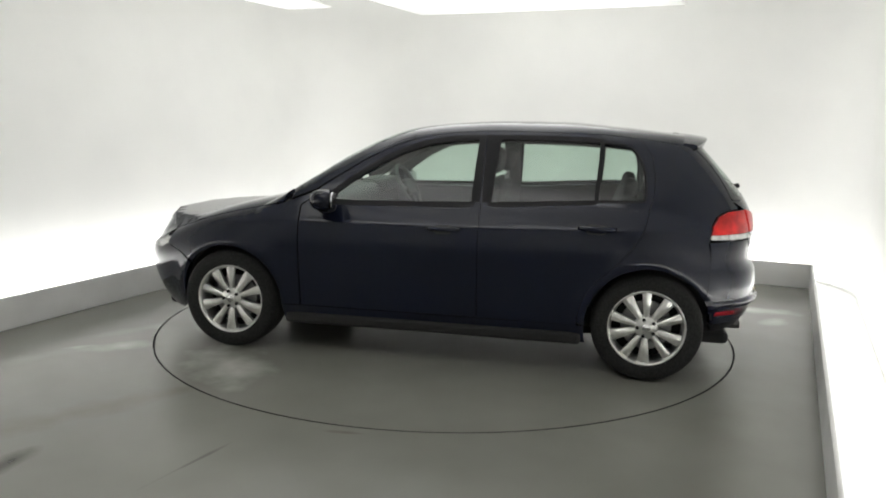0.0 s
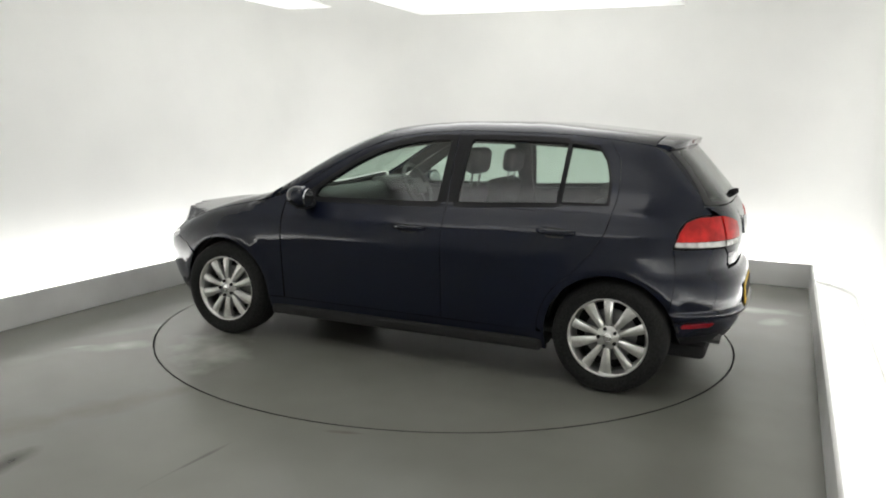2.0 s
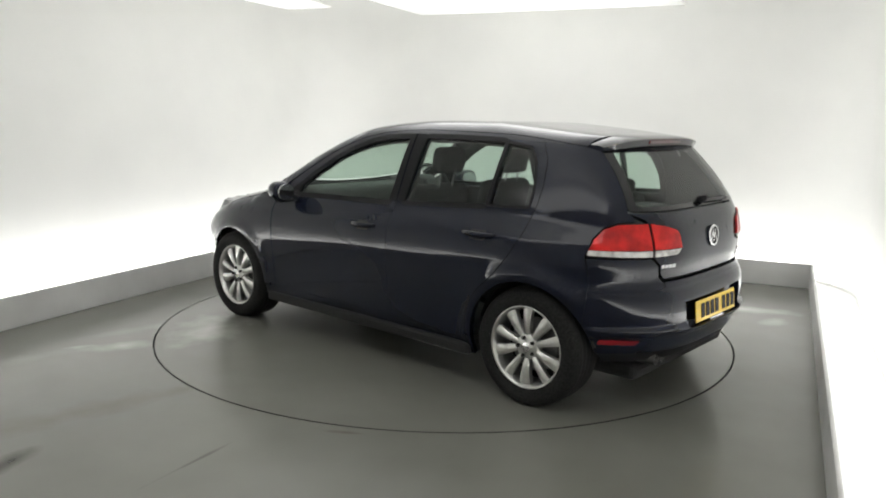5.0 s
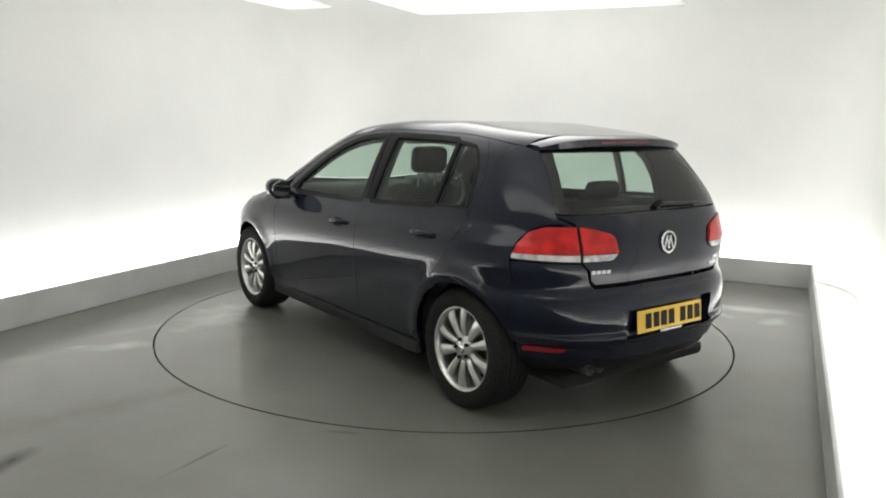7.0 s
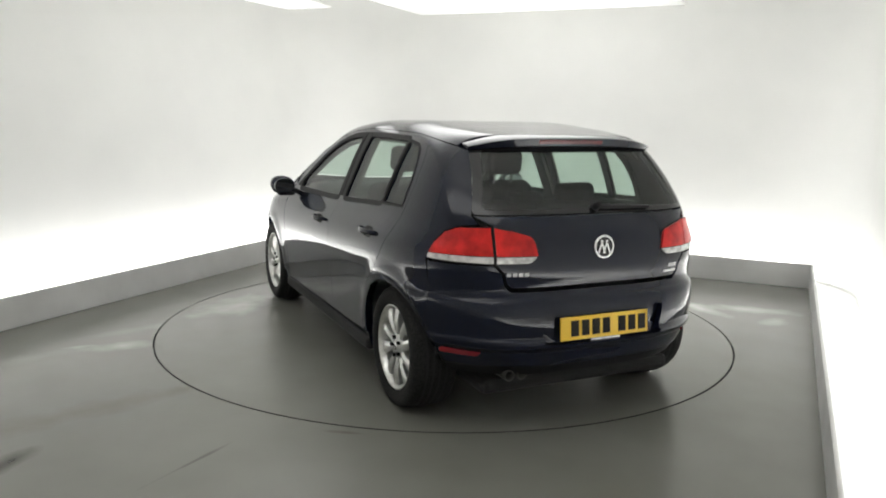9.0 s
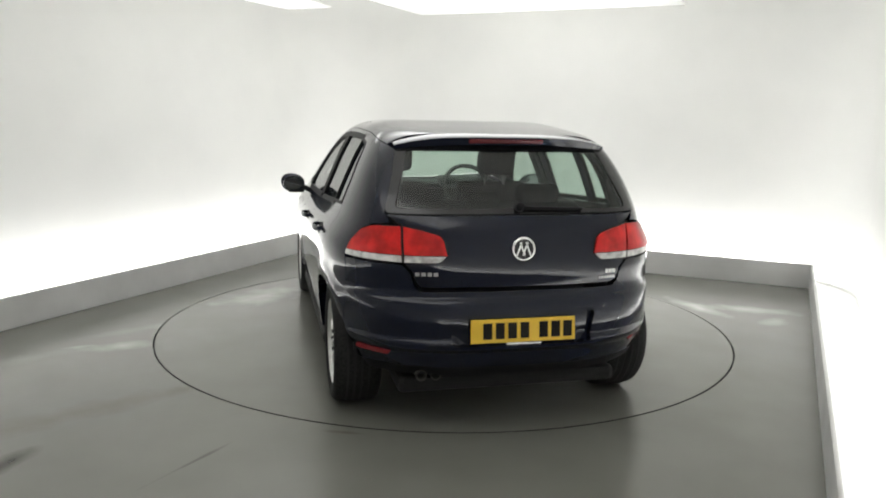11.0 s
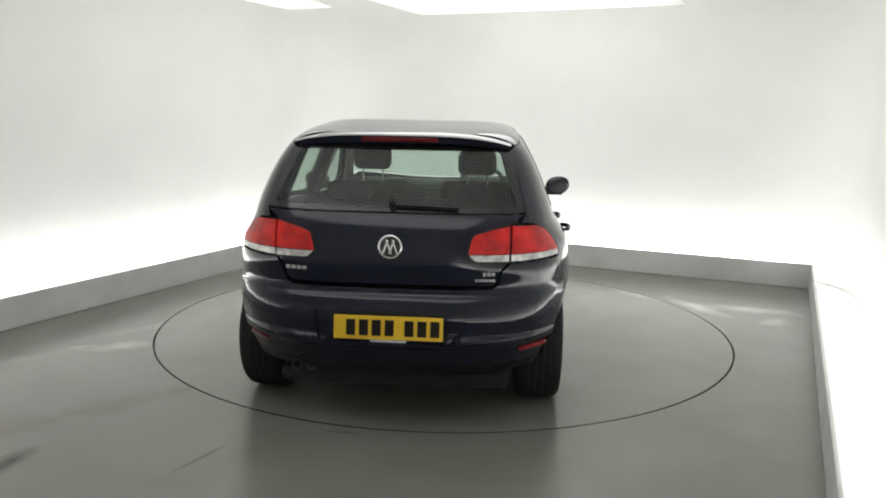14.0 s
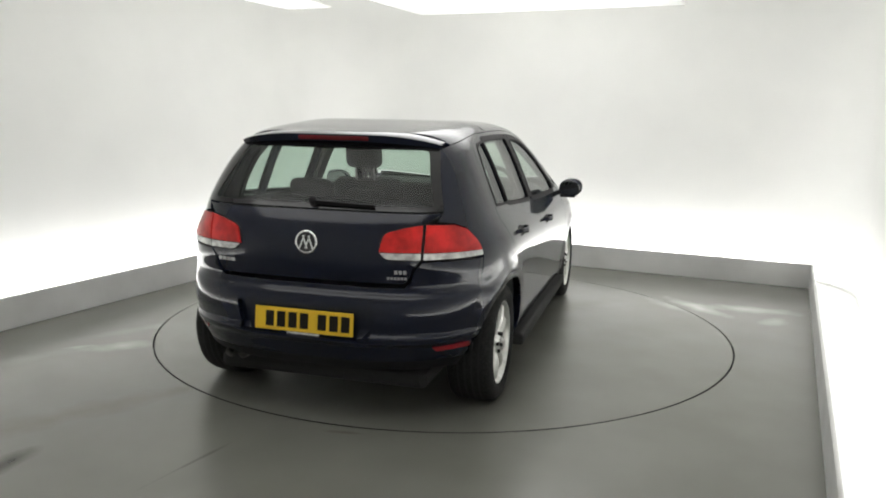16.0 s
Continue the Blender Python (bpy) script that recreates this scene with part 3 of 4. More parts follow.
        for k in range(n + 1):
            t = k / n
            x = x0 + (x1 - x0) * t
            yy = float(half_width(np.array(x), np.array(zc))) + 0.012 + 0.028 * math.sin(math.pi * t) ** 0.5 - 0.012 * (1 - math.sin(math.pi * t))
            hh = 0.010 + 0.006 * math.sin(math.pi * t) ** 0.6
            ring = []
            for a in range(10):
                w = 2 * math.pi * a / 10
                ring.append(bm.verts.new((x, sd * (yy + 0.008 * math.cos(w)), zc + 0.004 + hh * math.sin(w))))
            rows.append(ring)
        for a, b in zip(rows, rows[1:]):
            for i in range(10):
                bm.faces.new((a[i], a[(i + 1) % 10], b[(i + 1) % 10], b[i]))
        bm.faces.new(rows[0]), bm.faces.new(rows[-1])
        bmesh.ops.recalc_face_normals(bm, faces=list(bm.faces))
        part("handle", bm, PAINT, ob, "body-coloured door handle", True)
    # mirror
    bm = bmesh.new()
    bmesh.ops.create_uvsphere(bm, u_segments=24, v_segments=16, radius=1)
    for v in bm.verts:
        x, y, z = v.co
        sq = lambda q, p: math.copysign(abs(q) ** p, q)
        v.co = (sq(x, 0.8) * 0.10 if x > 0 else sq(x, 0.35) * 0.045, sq(y, 0.9) * 0.088, sq(z, 0.9) * 0.068)
        v.co.z += 0.010 * v.co.y / 0.1
        v.co.x -= 0.18 * v.co.y
    bmesh.ops.transform(bm, matrix=Matrix.Diagonal((1, sd, 1, 1)), verts=list(bm.verts))
    bmesh.ops.transform(bm, matrix=Matrix.Translation((0.605, sd * 0.937, 0.985)), verts=list(bm.verts))
    bmesh.ops.recalc_face_normals(bm, faces=list(bm.faces))
    mirror = part("door_mirror", bm, PAINT, car, "body-coloured door mirror with black base", True)
    bm = bmesh.new()
    bmesh.ops.create_cone(bm, cap_ends=True, segments=32, radius1=1, radius2=0.97, depth=0.008, matrix=Matrix.Diagonal((1, 0.074, 0.054, 1)) @ pose(0, 0, 0, 0, -90))
    bmesh.ops.transform(bm, matrix=Matrix.Translation((0.558, sd * 0.937, 0.985)) @ pose(0, 0, 0, 0, 0, sd * 10), verts=list(bm.verts))
    part("mirror_glass", bm, MIRROR, mirror)
    bm = box_bm(-0.03, 0.03, -0.075, 0.075, -0.018, 0.018, 0.012, 3)
    bmesh.ops.transform(bm, matrix=Matrix.Translation((0.61, sd * 0.845, 0.945)) @ pose(0, 0, 0, sd * 25), verts=list(bm.verts))
    part("mirror_arm", bm, RUBBER, mirror)
    bm = box_bm(-0.04, 0.03, -0.06, 0.055, -0.012, 0.014, 0.01, 3)
    bmesh.ops.transform(bm, matrix=Matrix.Translation((0.61, sd * 0.915, 0.925)), verts=list(bm.verts))
    part("mirror_underside", bm, RUBBER, mirror)
    bm = box_bm(-0.012, 0.012, -0.035, 0.035, -0.007, 0.007, 0.005)
    bmesh.ops.transform(bm, matrix=Matrix.Translation((0.655, sd * 0.965, 0.985)) @ pose(0, 0, 0, 0, 0, sd * -35), verts=list(bm.verts))
    part("side_indicator", bm, CLEAR_LENS, mirror, "clear side indicator")
    # tail lamps
    red_z = 0.864
    o1 = [at_x(-1.604, 0.838), at_x(-1.608, red_z), at_x(-1.619, 0.912), at_x(-1.648, 0.962), at_x(-1.70, 0.988)]
    lamp = panel("tail_lamp", [[o1[0], o1[1], o1[2], o1[3], o1[4], at_y(0.553, 0.994), at_y(0.553, 0.83)]], [DARK, DARK], car, sd, gap=-0.002, thick=0.03, lift=-0.004, label="red and clear wraparound tail lamp")
    panel("red_lens", [[o1[1], o1[2], o1[3], (*o1[4], 0.02), at_y(0.557, 0.992), at_y(0.556, red_z + 0.002)]], RED_LENS, lamp, sd, gap=0.001, thick=0.012, lift=0.008, step=0.03)
    panel("clear_lens", [[(*o1[0], 0.008), o1[1], at_y(0.556, red_z), at_y(0.556, 0.832)]], CLEAR_LENS, lamp, sd, gap=0.001, thick=0.012, lift=0.007, step=0.03)
    inner = [at_y(0.547, 0.83), at_y(0.547, 0.993), at_y(0.47, 0.980), (*at_y(0.372, 0.952), 0.03), (*at_y(0.352, 0.880), 0.03), (*at_y(0.385, 0.832), 0.03)]
    lamp = panel("tailgate_lamp", [inner], [DARK, DARK], car, sd, gap=-0.002, thick=0.012, lift=0.002, label="red and clear tail lamp on the tailgate")
    panel("red_lens", [[at_y(0.545, red_z + 0.002), at_y(0.545, 0.991), at_y(0.47, 0.978), (*at_y(0.374, 0.951), 0.03), at_y(0.357, red_z + 0.002)]], RED_LENS, lamp, sd, gap=0.001, thick=0.012, lift=0.011, step=0.03)
    panel("clear_lens", [[at_y(0.545, 0.832), at_y(0.545, red_z), at_y(0.362, red_z), (*at_y(0.387, 0.834), 0.02)]], CLEAR_LENS, lamp, sd, gap=0.001, thick=0.012, lift=0.010, step=0.03)
    # headlamp
    loop = [at_x(1.78, 0.640), (*at_x(1.79, 0.695), 0.02), at_y(0.62, 0.668, True), at_y(0.48, 0.645, True), at_y(0.48, 0.60, True), at_y(0.70, 0.600, True)]
    lamp = panel("headlamp", [loop], [CLEAR_LENS, DARK], car, sd, thick=0.03, lift=-0.02, label="clear headlamp")
    panel("lens", [loop], GLASS_CLEAR, lamp, sd, sheet=True, thick=0.004, lift=0.0)
    # wheel arch liners
    for cx in (AXLE, -AXLE):
        bm = bmesh.new()
        lathe(bm, [(0.0, 0.58), (0.368, 0.58), (0.368, 0.755), (0.358, 0.755), (0.358, 0.592), (0.0, 0.592)], 40, Matrix.Translation((cx, 0, HUB_Z)) @ Matrix.Diagonal((1, sd, 1, 1)))
        for v in [v for v in bm.verts if v.co.z < 0.37 and abs(v.co.x - cx) > 0.03]:
            bm.verts.remove(v)
        part("wheel_arch_liner", bm, DARK, car)


def roof_and_ends():
    # roof, windscreen, pillars
    xs = np.linspace(0.14, -1.445, 24)
    left = [(x, float(half_width(np.array(x), np.array(EDGE(x))))) for x in xs]
    loop = [*left, (-1.475, 0.30), (-1.487, 0), (-1.475, -0.30), *[(x, -y) for x, y in left[::-1]], (0.19, -0.3), (0.205, 0), (0.19, 0.3)]
    panel("roof", [loop], [PAINT, HEADLINER], car, thick=0.03, how="top", step=0.06)
    px = np.linspace(0.145, 0.88, 10)
    outer = [(x, float(half_width(np.array(x), np.array(EDGE(x) if x < 0.74 else 1.02 - 0.35 * (x - 0.74)))) - 0.002) for x in px]
    inner = [(x, y - 0.075 - 0.02 * (x - 0.14)) for x, y in outer]
    for sd in (1, -1):
        panel("front_pillar", [[*[(x, sd * y) for x, y in outer], *[(x, sd * y) for x, y in inner[::-1]]]], [PAINT, TRIM], car, thick=0.03, how="top", step=0.06, label="slim body-coloured windscreen pillar")
    loop = [*inner, (0.920, 0.45), (0.950, 0.2), (0.957, 0), (0.950, -0.2), (0.920, -0.45), *[(x, -y) for x, y in inner[::-1]], (0.195, -0.3), (0.21, 0), (0.195, 0.3)]
    panel("windscreen", [loop], GLASS, car, sheet=True, thick=0.005, how="top", step=0.06, label="curved windscreen glass")
    hx = np.linspace(0.935, 1.93, 14)
    hy = [(x, float(half_width(np.array(x), np.array(0.45 + 0.90 * (HOOD_Z(x) - 0.45)))) - 0.004) for x in hx]
    loop = [*hy, (1.985, 0.52), (2.03, 0.42), (2.065, 0.2), (2.075, 0.004), (2.065, -0.2), (2.03, -0.42), (1.985, -0.52), *[(x, -y) for x, y in hy[::-1]], (0.922, -0.66), (0.962, -0.45), (0.990, -0.2), (0.997, 0.004), (0.990, 0.2), (0.962, 0.45), (0.922, 0.66)]
    panel("bonnet", [loop], [PAINT, DARK], car, thick=0.02, how="top", step=0.07)
    cowl = [(0.885, 0.68), (0.922, 0.45), (0.952, 0.2), (0.959, 0), (0.952, -0.2), (0.922, -0.45), (0.885, -0.68), (0.915, -0.665), (0.960, -0.45), (0.988, -0.2), (0.995, 0), (0.988, 0.2), (0.960, 0.45), (0.915, 0.665)]
    panel("scuttle", [cowl], RUBBER, car, thick=0.02, how="top", lift=-0.006, step=0.07, label="black plastic scuttle under the windscreen")
    # front bumper and grille
    half = [*[at_x(x, z) for x, z in arch(AXLE, -8, 38, 8)], at_x(1.66, 0.597), at_x(1.79, 0.636), at_y(0.70, 0.60, True), at_y(0.47, 0.605, True)]
    other = [(2 * MID_F - s, z) for s, z in half[::-1]]
    panel("front_bumper", [[*half, *other, (2 * MID_F - at_x(1.70, 0.2)[0], 0.2), at_x(1.70, 0.2)]], [PAINT, DARK], car, thick=0.03)
    panel("grille", [[at_y(0.47, 0.61, True), at_y(0.47, 0.642, True), at_y(-0.47, 0.642, True), at_y(-0.47, 0.61, True)]], GLOSS_BLACK, car, thick=0.03, lift=-0.01)
    # tailgate
    h = [at_y(0.47, 0.717), at_y(0.495, 0.738), at_y(0.512, 0.79), at_y(0.55, 0.83), at_y(0.553, 1.0), at_y(0.617, 1.042)]
    loop = [*h, *[(2 * MID_R - s, z) for s, z in h[::-1]]]
    gate = panel("tailgate", [loop], [PAINT, TRIM], car, thick=0.03, label="dark navy tailgate panel")
    g = [(*at_y(0.616, 1.052), 0.02), at_y(0.592, 1.13), at_y(0.561, 1.23), at_y(0.522, 1.355)]
    glass = [*g, *[(2 * MID_R - p[0], *p[1:]) for p in g[::-1]]]
    o = [(*at_y(0.582, 1.066), 0.03), at_y(0.558, 1.14), at_y(0.526, 1.23), (*at_y(0.492, 1.335), 0.03)]
    hole = [*o, *[(2 * MID_R - p[0], *p[1:]) for p in o[::-1]]]
    panel("rear_window", [glass], GLASS, gate, sheet=True, thick=0.005, gap=0.003, lift=0.0, label="tinted heated rear window glass")
    panel("rear_window_border", [glass, hole], GLOSS_BLACK, gate, gap=-0.004, thick=0.012, lift=0.002)
    # roof spoiler over the rear window
    bm = bmesh.new()
    rows = []
    for k in range(41):
        y = -0.545 + 1.09 * k / 40
        q = abs(y) / 0.545
        tip = -1.603 + 0.075 * q ** 5
        z0 = 1.413 - 0.052 * q ** 4
        th = 1 - 0.55 * q ** 6
        base = -1.44
        zt = lambda x: z0 - 0.085 * (base - x)
        prof = [(base, zt(base) + 0.003), (-1.50, zt(-1.50) + 0.004), (tip + 0.012, zt(tip)), (tip, zt(tip) - 0.006 * th), (tip + 0.013, zt(tip) - 0.042 * th), (tip + 0.045, zt(tip) - 0.050 * th), (-1.478, zt(-1.478) - 0.075 * th), (base, zt(base) - 0.05 * th)]
        rows.append([bm.verts.new((px_, y, pz_)) for px_, pz_ in prof])
    for a, b in zip(rows, rows[1:]):
        for i in range(len(a)):
            bm.faces.new((a[i], a[(i + 1) % len(a)], b[(i + 1) % len(a)], b[i]))
    bm.faces.new(rows[0]), bm.faces.new(rows[-1])
    bmesh.ops.recalc_face_normals(bm, faces=list(bm.faces))
    spoiler = part("roof_spoiler", bm, PAINT, gate, "", True)
    spoiler.data.set_sharp_from_angle(angle=radians(50))
    bm = box_bm(-0.006, 0.006, -0.19, 0.19, -0.011, 0.011, 0.004)
    bmesh.ops.transform(bm, matrix=Matrix.Translation((-1.595, 0, 1.376)) @ pose(0, 0, 0, 0, -19), verts=list(bm.verts))
    part("high_brake_light", bm, BRAKE_RED, gate, "red strip brake light")
    # wiper
    wx = wall_points(np.array([MID_R]), np.array([1.075]))[0]
    bm = bmesh.new()
    bmesh.ops.create_cone(bm, cap_ends=True, segments=20, radius1=0.024, radius2=0.014, depth=0.045, matrix=Matrix.Translation((wx[0] - 0.018, 0.0, 1.082)) @ pose(0, 0, 0, 0, -60))
    part("wiper_pivot", bm, RUBBER, gate, "", True)
    bm = bmesh.new()
    ys = np.linspace(0.01, -0.31, 14)
    ring_rows = []
    for i, y in enumerate(ys):
        zz = 1.076 - 0.006 * (y / -0.31)
        p = wall_points(np.array([at_y(float(y), zz)[0]]), np.array([zz]))[0]
        w = 0.010 - 0.003 * i / 13
        ring_rows.append([bm.verts.new((p[0] + a, p[1], p[2] + b)) for a, b in ((-0.006, -w), (-0.022, -w), (-0.030, w), (-0.006, w))])
    for a, b in zip(ring_rows, ring_rows[1:]):
        for i in range(4):
            bm.faces.new((a[i], a[(i + 1) % 4], b[(i + 1) % 4], b[i]))
    bm.faces.new(ring_rows[0]), bm.faces.new(ring_rows[-1])
    bmesh.ops.recalc_face_normals(bm, faces=list(bm.faces))
    part("wiper_arm", bm, RUBBER, gate, "black rear wiper arm")
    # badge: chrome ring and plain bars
    bp = wall_points(np.array([MID_R]), np.array([0.894]))[0]
    m = Matrix.Translation((bp[0] - 0.004, 0, 0.894)) @ pose(0, 0, 0, 0, 4)
    bm = bmesh.new()
    lathe(bm, [(0.047, -0.008), (0.055, -0.010), (0.058, -0.004), (0.056, 0.004), (0.046, 0.002)], 40, m @ pose(0, 0, 0, 0, 0, -90))
    badge = part("badge_ring", bm, CHROME, gate, "round chrome badge", True)
    bm = bmesh.new()
    bmesh.ops.create_cone(bm, cap_ends=True, segments=40, radius1=0.050, radius2=0.050, depth=0.006, matrix=m @ pose(0, 0, 0, 0, 90))
    part("badge_disc", bm, GLOSS_BLACK, badge)
    for y0, tilt in ((0.022, 20), (0.007, -20), (-0.007, 20), (-0.022, -20)):
        bm = box_bm(-0.008, -0.001, y0 - 0.005, y0 + 0.005, -0.034, 0.034, 0.002)
        bmesh.ops.transform(bm, matrix=m @ Matrix.Translation((0, y0, 0)) @ pose(0, 0, 0, tilt) @ Matrix.Translation((0, -y0, 0)), verts=list(bm.verts))
        part("badge_bar", bm, CHROME, badge)
    # lettering as plain bars
    def bars(name, y0, y1, z0, z1, count):
        w = (y0 - y1) / count
        for k in range(count):
            a = y0 - w * k
            panel(name, [[at_y(a, z0), at_y(a, z1), at_y(a - w * 0.72, z1), at_y(a - w * 0.72, z0)]], LETTER, gate, gap=0, thick=0.004, lift=0.003, step=0.2, label="small silver lettering bar")
    bars("model_lettering", 0.50, 0.39, 0.772, 0.788, 4)
    bars("engine_lettering", -0.43, -0.49, 0.765, 0.782, 3)
    bars("trim_lettering", -0.395, -0.49, 0.738, 0.750, 6)
    # rear bumper with the plate's recess
    b = [at_x(-1.604, 0.52), at_x(-1.617, 0.70), at_x(-1.602, 0.825), at_y(0.556, 0.823), at_y(0.520, 0.785), at_y(0.504, 0.725), at_y(0.475, 0.698)]
    low = [(-AXLE + (ARCH_R) * math.cos(radians(a)), HUB_Z + ARCH_R * math.sin(radians(a))) for a in (150, 165, 176)]
    half = [*[at_x(x, z) for x, z in low[::-1]], *b]
    loop = [*half, *[(2 * MID_R - s, z) for s, z in half[::-1]]]
    rec = [(*at_y(0.335, 0.455), 0.015), (*at_y(0.36, 0.598), 0.02)]
    recess = [*rec, *[(2 * MID_R - p[0], *p[1:]) for p in rec[::-1]]]
    bumper = panel("rear_bumper", [loop, recess], [PAINT, DARK], car, thick=0.04, step=0.017, label="dark navy rear bumper")
    panel("plate_recess", [recess], [PAINT, DARK], bumper, gap=-0.01, thick=0.01, lift=-0.03)
    v = [at_x(-1.66, 0.285), at_x(-1.645, 0.338)]
    panel("lower_valance", [[*v, *[(2 * MID_R - s, z) for s, z in v[::-1]]]], [RUBBER, DARK], bumper, gap=0.002, thick=0.03, lift=-0.008, label="black plastic lower valance")
    for sd in (1, -1):
        panel("reflector", [[(*at_y(0.742, 0.396), 0.01), (*at_y(0.742, 0.421), 0.01), (*at_y(0.60, 0.415), 0.005), (*at_y(0.612, 0.392), 0.01)]], DARK_RED, bumper, sd, gap=0, thick=0.01, lift=0.005, label="red rear reflector")
    # number plate with plain bars in place of its characters
    pm = Matrix.Translation((-1.947, 0, 0.5205)) @ pose(0, 0, 0, 0, 6)
    bm = box_bm(-0.004, 0.004, -0.255, 0.255, -0.0555, 0.0555, 0.003)
    bmesh.ops.transform(bm, matrix=pm, verts=list(bm.verts))
    plate = part("number_plate", bm, PLATE, car, "yellow rear number plate with dark character bars")
    for k in range(7):
        y = 0.196 - k * 0.060 - (0.032 if k > 3 else 0)
        bm = box_bm(-0.0075, -0.003, y - 0.042, y, -0.037, 0.037, 0.0005, 1)
        bmesh.ops.transform(bm, matrix=pm, verts=list(bm.verts))
        part("character_bar", bm, INK, plate)
    bm = box_bm(-0.006, -0.003, -0.085, 0.085, -0.066, -0.057, 0.001, 1)
    bmesh.ops.transform(bm, matrix=pm, verts=list(bm.verts))
    part("plate_caption_bar", bm, CLEAR_LENS, plate)
    # exhaust
    for y in (0.39, 0.46):
        bm = bmesh.new()
        lathe(bm, [(0.022, 0.0), (0.027, 0.0), (0.027, 0.16), (0.022, 0.16)], 20, Matrix.Translation((-1.845, y, 0.29)) @ pose(0, 0, 0, 0, 0, -90), True)
        part("exhaust_pipe", bm, DARK_STEEL, car, "", True)
    bm = box_bm(-1.78, 1.9, -0.56, 0.56, 0.18, 0.26, 0.03)
    part("underbody", bm, DARK, car)
    for sd in (1, -1):
        bm = box_bm(-0.92, 0.92, sd * 0.74 - 0.14, sd * 0.74 + 0.10, 0.19, 0.26, 0.02)
        part("floor_pan", bm, DARK, car)


# ---------------------------------------------------------------- wheels
def wheel(x, sd, yface):
    """An alloy wheel whose face looks along +y before it is mirrored."""
    W = new("wheel")
    W.parent = car
    tagged(W, "ten-spoke silver alloy wheel with black tyre")
    flip = Matrix.Translation((x, sd * yface, HUB_Z)) @ (Matrix() if sd > 0 else pose(0, 0, 0, 0, 0, 180))
    W.matrix_basis = flip
    bm = bmesh.new()
    tyre = [(0.217, 0.010), (0.228, 0.019), (0.262, 0.026), (0.290, 0.022), (0.306, 0.008), (0.313, -0.012), (0.316, -0.04), (0.316, -0.15), (0.313, -0.185), (0.300, -0.205), (0.270, -0.215), (0.228, -0.20), (0.21, -0.15), (0.21, -0.02)]
    lathe(bm, tyre, 72, closed=True)
    part("tyre", bm, TYRE, W, "black rubber tyre", True)
    bm = bmesh.new()
    for yy in (-0.045, -0.08, -0.115, -0.15):
        lathe(bm, [(0.3165, yy), (0.3172, yy + 0.002), (0.3172, yy + 0.010), (0.3165, yy + 0.012)], 72)
    part("tread_groove", bm, DARK, W)
    bm = bmesh.new()
    lathe(bm, [(0.205, -0.17), (0.197, -0.03), (0.205, -0.004), (0.211, 0.010), (0.217, 0.015), (0.222, 0.012), (0.222, 0.003), (0.214, -0.01), (0.207, -0.03), (0.212, -0.17)], 72, closed=True)
    part("rim", bm, ALLOY, W, "silver alloy rim", True)
    bm = bmesh.new()
    n, cols = 8, 5
    for k in range(10):
        a = 2 * math.pi * (k + 0.5) / 10 + (0.028 if k % 2 else -0.028)
        rows = []
        for i in range(n + 1):
            t = i / n
            r = 0.046 + (0.208 - 0.046) * t
            w = 0.0145 + 0.017 * t ** 1.3 + (0.004 if k % 2 else -0.004) * t
            depth = -0.012 + 0.026 * math.sin(math.pi * (0.15 + 0.62 * t)) - 0.010
            row = []
            for j in range(cols):
                q = -1 + 2 * j / (cols - 1)
                row.append((r * math.cos(a) - q * w * math.sin(a), depth - 0.010 * abs(q) ** 2.5, r * math.sin(a) + q * w * math.cos(a)))
            rows.append(row)
        top_ = [[bm.verts.new(c) for c in r_] for r_ in rows]
        bot = [[bm.verts.new((c[0], c[1] - 0.028, c[2])) for c in (r_[0], r_[-1])] for r_ in rows]
        for i in range(n):
            for j in range(cols - 1):
                bm.faces.new((top_[i][j], top_[i][j + 1], top_[i + 1][j + 1], top_[i + 1][j]))
            bm.faces.new((bot[i][0], top_[i][0], top_[i + 1][0], bot[i + 1][0]))
            bm.faces.new((top_[i][-1], bot[i][1], bot[i + 1][1], top_[i + 1][-1]))
            bm.faces.new((bot[i][1], bot[i][0], bot[i + 1][0], bot[i + 1][1]))
    bmesh.ops.recalc_face_normals(bm, faces=list(bm.faces))
    spokes = part("spokes", bm, ALLOY, W, "silver flared spokes", True)
    spokes.data.set_sharp_from_angle(angle=radians(45))
    bm = bmesh.new()
    lathe(bm, [(0.0, 0.004), (0.028, 0.004), (0.031, 0.001), (0.034, -0.002), (0.060, -0.004), (0.068, -0.012), (0.068, -0.05)], 40)
    part("hub", bm, ALLOY, W, "", True)
    bm = bmesh.new()
    lathe(bm, [(0.0, 0.0065), (0.022, 0.0065), (0.024, 0.004)], 32)
    part("centre_cap", bm, CHROME, W, "", True)
    for k in range(5):
        a = 2 * math.pi * k / 5
        bm = bmesh.new()
        bmesh.ops.create_cone(bm, cap_ends=True, segments=12, radius1=0.010, radius2=0.009, depth=0.02, matrix=Matrix.Translation((0.05 * math.cos(a), 0.0, 0.05 * math.sin(a))) @ pose(0, 0, 0, 90))
        part("wheel_bolt", bm, DARK, W)
    bm = bmesh.new()
    lathe(bm, [(0.0, -0.075), (0.145, -0.075), (0.145, -0.095), (0.0, -0.095)], 40)
    part("brake_disc", bm, STEEL, W)
    bm = bmesh.new()
    lathe(bm, [(0.0, -0.13), (0.203, -0.13), (0.203, -0.135), (0.0, -0.135)], 40)
    part("backing_plate", bm, DARK, W)
    return W


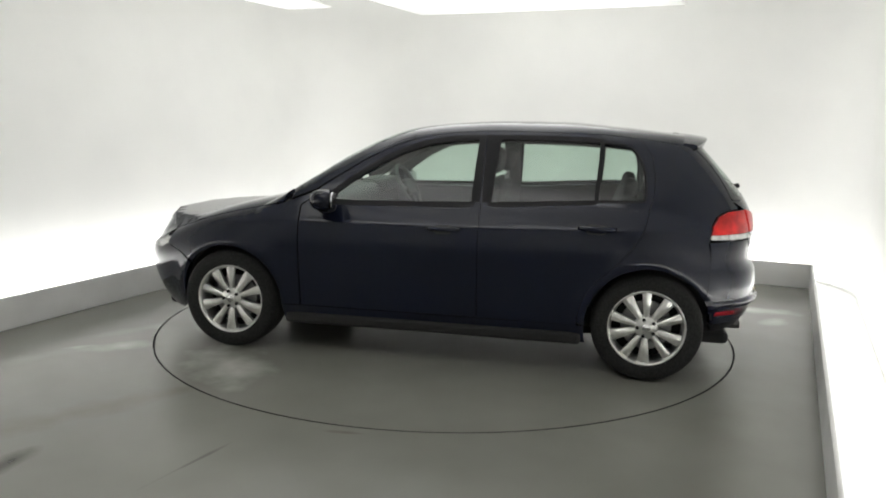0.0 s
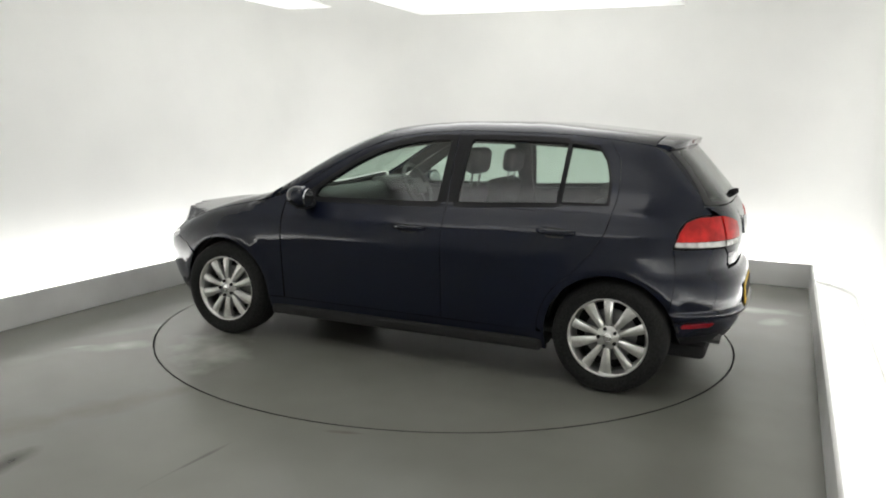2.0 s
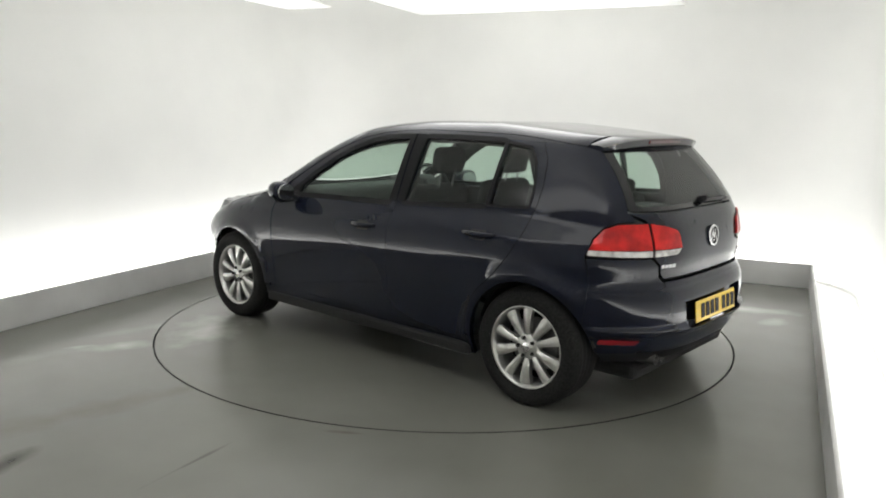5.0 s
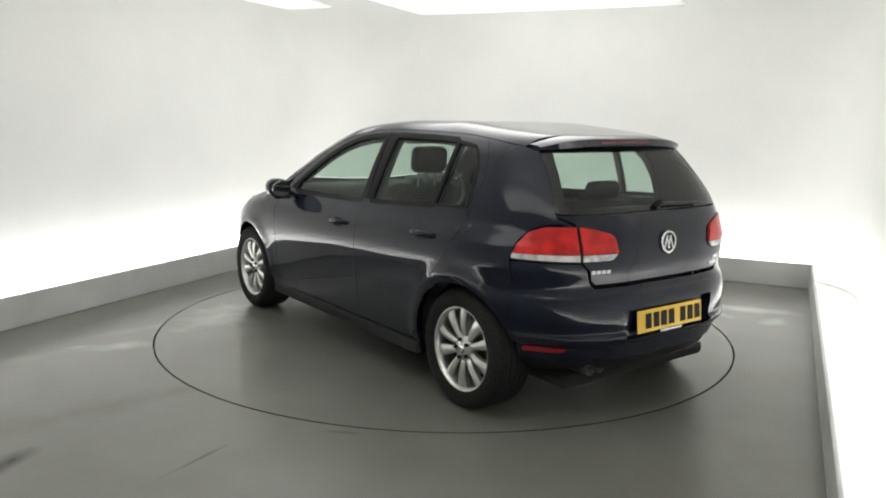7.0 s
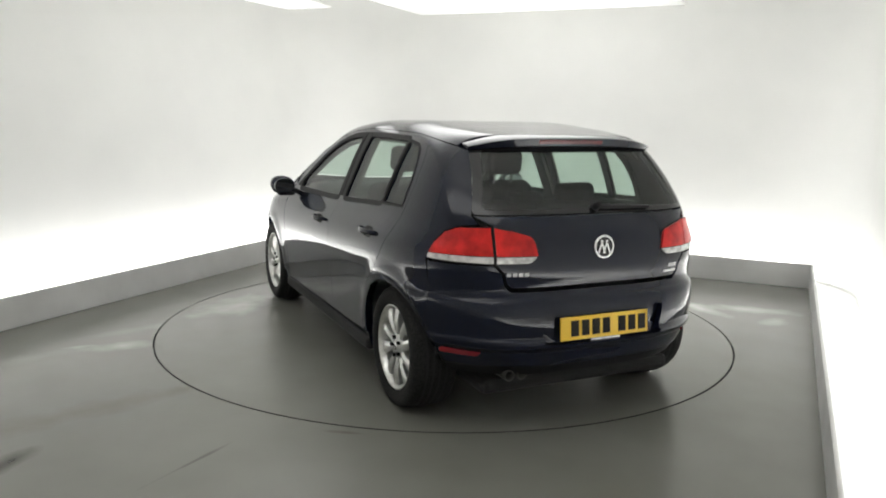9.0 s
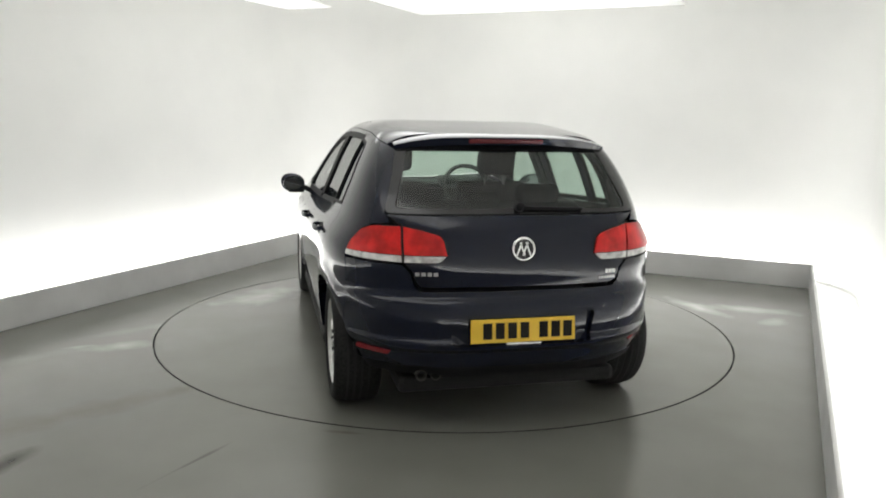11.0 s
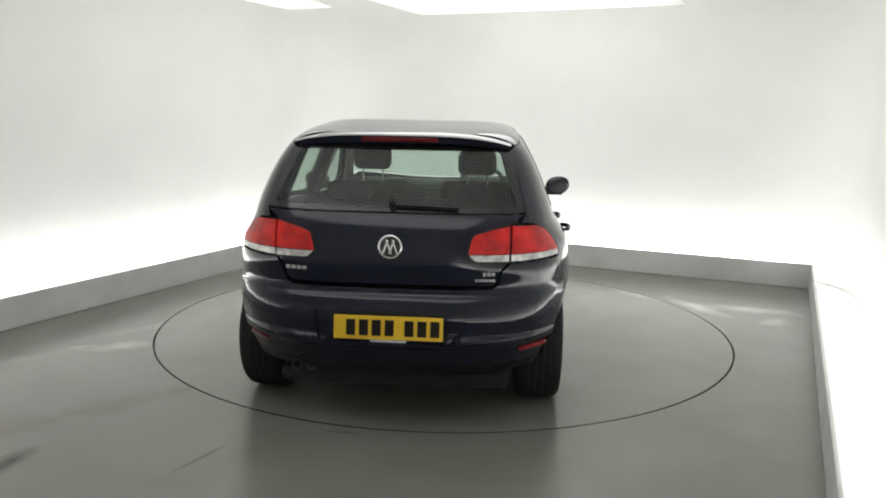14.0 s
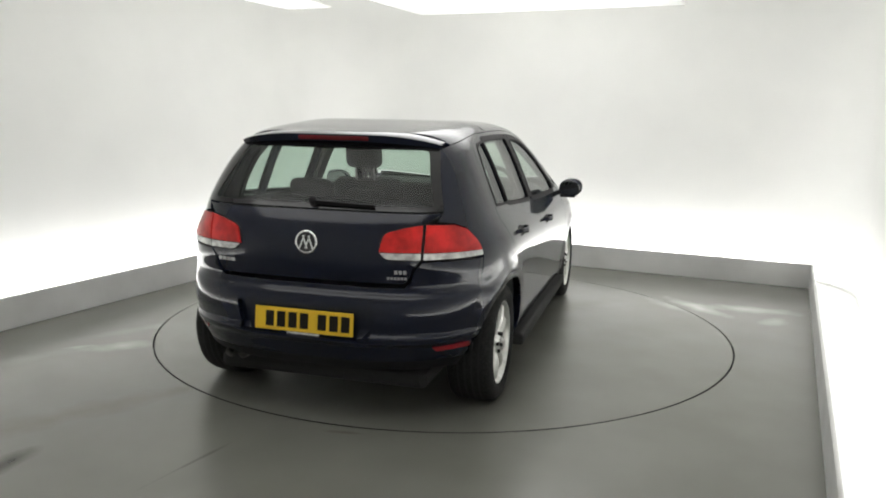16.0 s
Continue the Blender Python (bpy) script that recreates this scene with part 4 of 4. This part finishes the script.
# ---------------------------------------------------------------- cabin
def soft_box(name, size, mat, parent, m, bevel=0.04, label=""):
    sx, sy, sz = size
    bm = box_bm(-sx / 2, sx / 2, -sy / 2, sy / 2, -sz / 2, sz / 2, min(bevel, 0.48 * min(size)), 4)
    bmesh.ops.transform(bm, matrix=m, verts=list(bm.verts))
    return part(name, bm, mat, parent, label, True)


def cabin():
    for sd, head in ((1, 1.222), (-1, 1.195)):
        y = sd * 0.345
        back = soft_box("front_seat", (0.13, 0.49, 0.58), CLOTH, car, pose(-0.20, y, 0.785, 0, -14), 0.06, "dark grey cloth front seat")
        soft_box("seat_cushion", (0.50, 0.49, 0.16), CLOTH, back, pose(0.10, y, 0.50, 0, -6), 0.06)
        soft_box("headrest", (0.10, 0.25, 0.165), CLOTH, back, pose(-0.325, y, head, 0, -8), 0.045)
        for q in (-0.065, 0.065):
            bm = bmesh.new()
            bmesh.ops.create_cone(bm, cap_ends=True, segments=10, radius1=0.007, radius2=0.007, depth=0.20, matrix=pose(-0.305, y + q, head - 0.12, 0, -12))
            part("headrest_post", bm, STEEL, back)
    bench = soft_box("rear_bench", (0.14, 1.18, 0.58), CLOTH, car, pose(-1.08, 0, 0.76, 0, -20), 0.06, "dark grey cloth rear bench")
    soft_box("bench_cushion", (0.48, 1.20, 0.16), CLOTH, bench, pose(-0.80, 0, 0.50, 0, -6), 0.06)
    for y in (0.33, -0.33):
        soft_box("headrest", (0.09, 0.25, 0.11), CLOTH, bench, pose(-1.165, y, 1.075, 0, -14), 0.04)
    soft_box("headrest", (0.08, 0.22, 0.07), CLOTH, bench, pose(-1.165, 0, 1.045, 0, -14), 0.03)
    soft_box("parcel_shelf", (0.50, 1.02, 0.03), TRIM, car, pose(-1.48, 0, 0.965), 0.012, "dark parcel shelf")
    dash = soft_box("dashboard", (0.42, 1.36, 0.28), TRIM, car, pose(0.80, 0, 0.85, 0, 8), 0.08, "dark grey dashboard")
    soft_box("centre_console", (0.9, 0.22, 0.30), TRIM, dash, pose(0.30, 0, 0.48), 0.05)
    soft_box("instrument_hood", (0.2, 0.36, 0.10), TRIM, dash, pose(0.66, -0.36, 0.985), 0.04)
    bm = bmesh.new()
    n, k = 36, 10
    for i in range(n):
        for j in range(k):
            a, b = 2 * math.pi * i / n, 2 * math.pi * j / k
            bm.verts.new(((0.175 + 0.016 * math.cos(b)) * math.cos(a), (0.175 + 0.016 * math.cos(b)) * math.sin(a), 0.016 * math.sin(b)))
    bm.verts.ensure_lookup_table()
    for i in range(n):
        for j in range(k):
            bm.faces.new([bm.verts[p] for p in (i * k + j, ((i + 1) % n) * k + j, ((i + 1) % n) * k + (j + 1) % k, i * k + (j + 1) % k)])
    hub = pose(0.44, -0.36, 0.965, 0, -62)
    bmesh.ops.transform(bm, matrix=hub, verts=list(bm.verts))
    bmesh.ops.recalc_face_normals(bm, faces=list(bm.faces))
    steer = part("steering_wheel", bm, TRIM, car, "black steering wheel", True)
    soft_box("steering_boss", (0.13, 0.16, 0.05), TRIM, steer, hub, 0.02)
    for a in (0, 90, 180):
        bm = box_bm(0.05, 0.17, -0.018, 0.018, -0.008, 0.008, 0.005)
        bmesh.ops.transform(bm, matrix=hub @ pose(0, 0, 0, 0, 0, a + 90), verts=list(bm.verts))
        part("steering_spoke", bm, TRIM, steer)
    soft_box("interior_mirror", (0.03, 0.22, 0.06), TRIM, car, pose(0.28, 0.0, 1.325, 0, 10), 0.012, "black interior mirror")
    soft_box("cargo_floor", (0.60, 1.00, 0.04), TRIM, car, pose(-1.48, 0, 0.60), 0.012)
    soft_box("cabin_floor", (2.0, 1.3, 0.03), TRIM, car, pose(0.0, 0, 0.27), 0.01)
    for sd in (1, -1):
        soft_box("boot_side_trim", (0.46, 0.05, 0.42), TRIM, car, pose(-1.40, sd * 0.60, 0.76), 0.015)


for sd in (1, -1):
    side_of_car(sd)
roof_and_ends()
for wx_, yf in ((AXLE, 0.838), (-AXLE, 0.815)):
    for sd in (1, -1):
        wheel(wx_, sd, yf)
cabin()


def motions():
    """The turntable turns, and the car on it."""
    rows_car, rows_table = [], []
    for k in range(33):
        t = k * 0.5
        turn = pose(0, 0, 0, 0, 0, heading(t) + 90)
        rows_table.append((t, turn))
        rows_car.append((t, turn @ Matrix.Translation(CAR_OFF)))
    walk(turntable, rows_table)
    walk(car, rows_car)


motions()
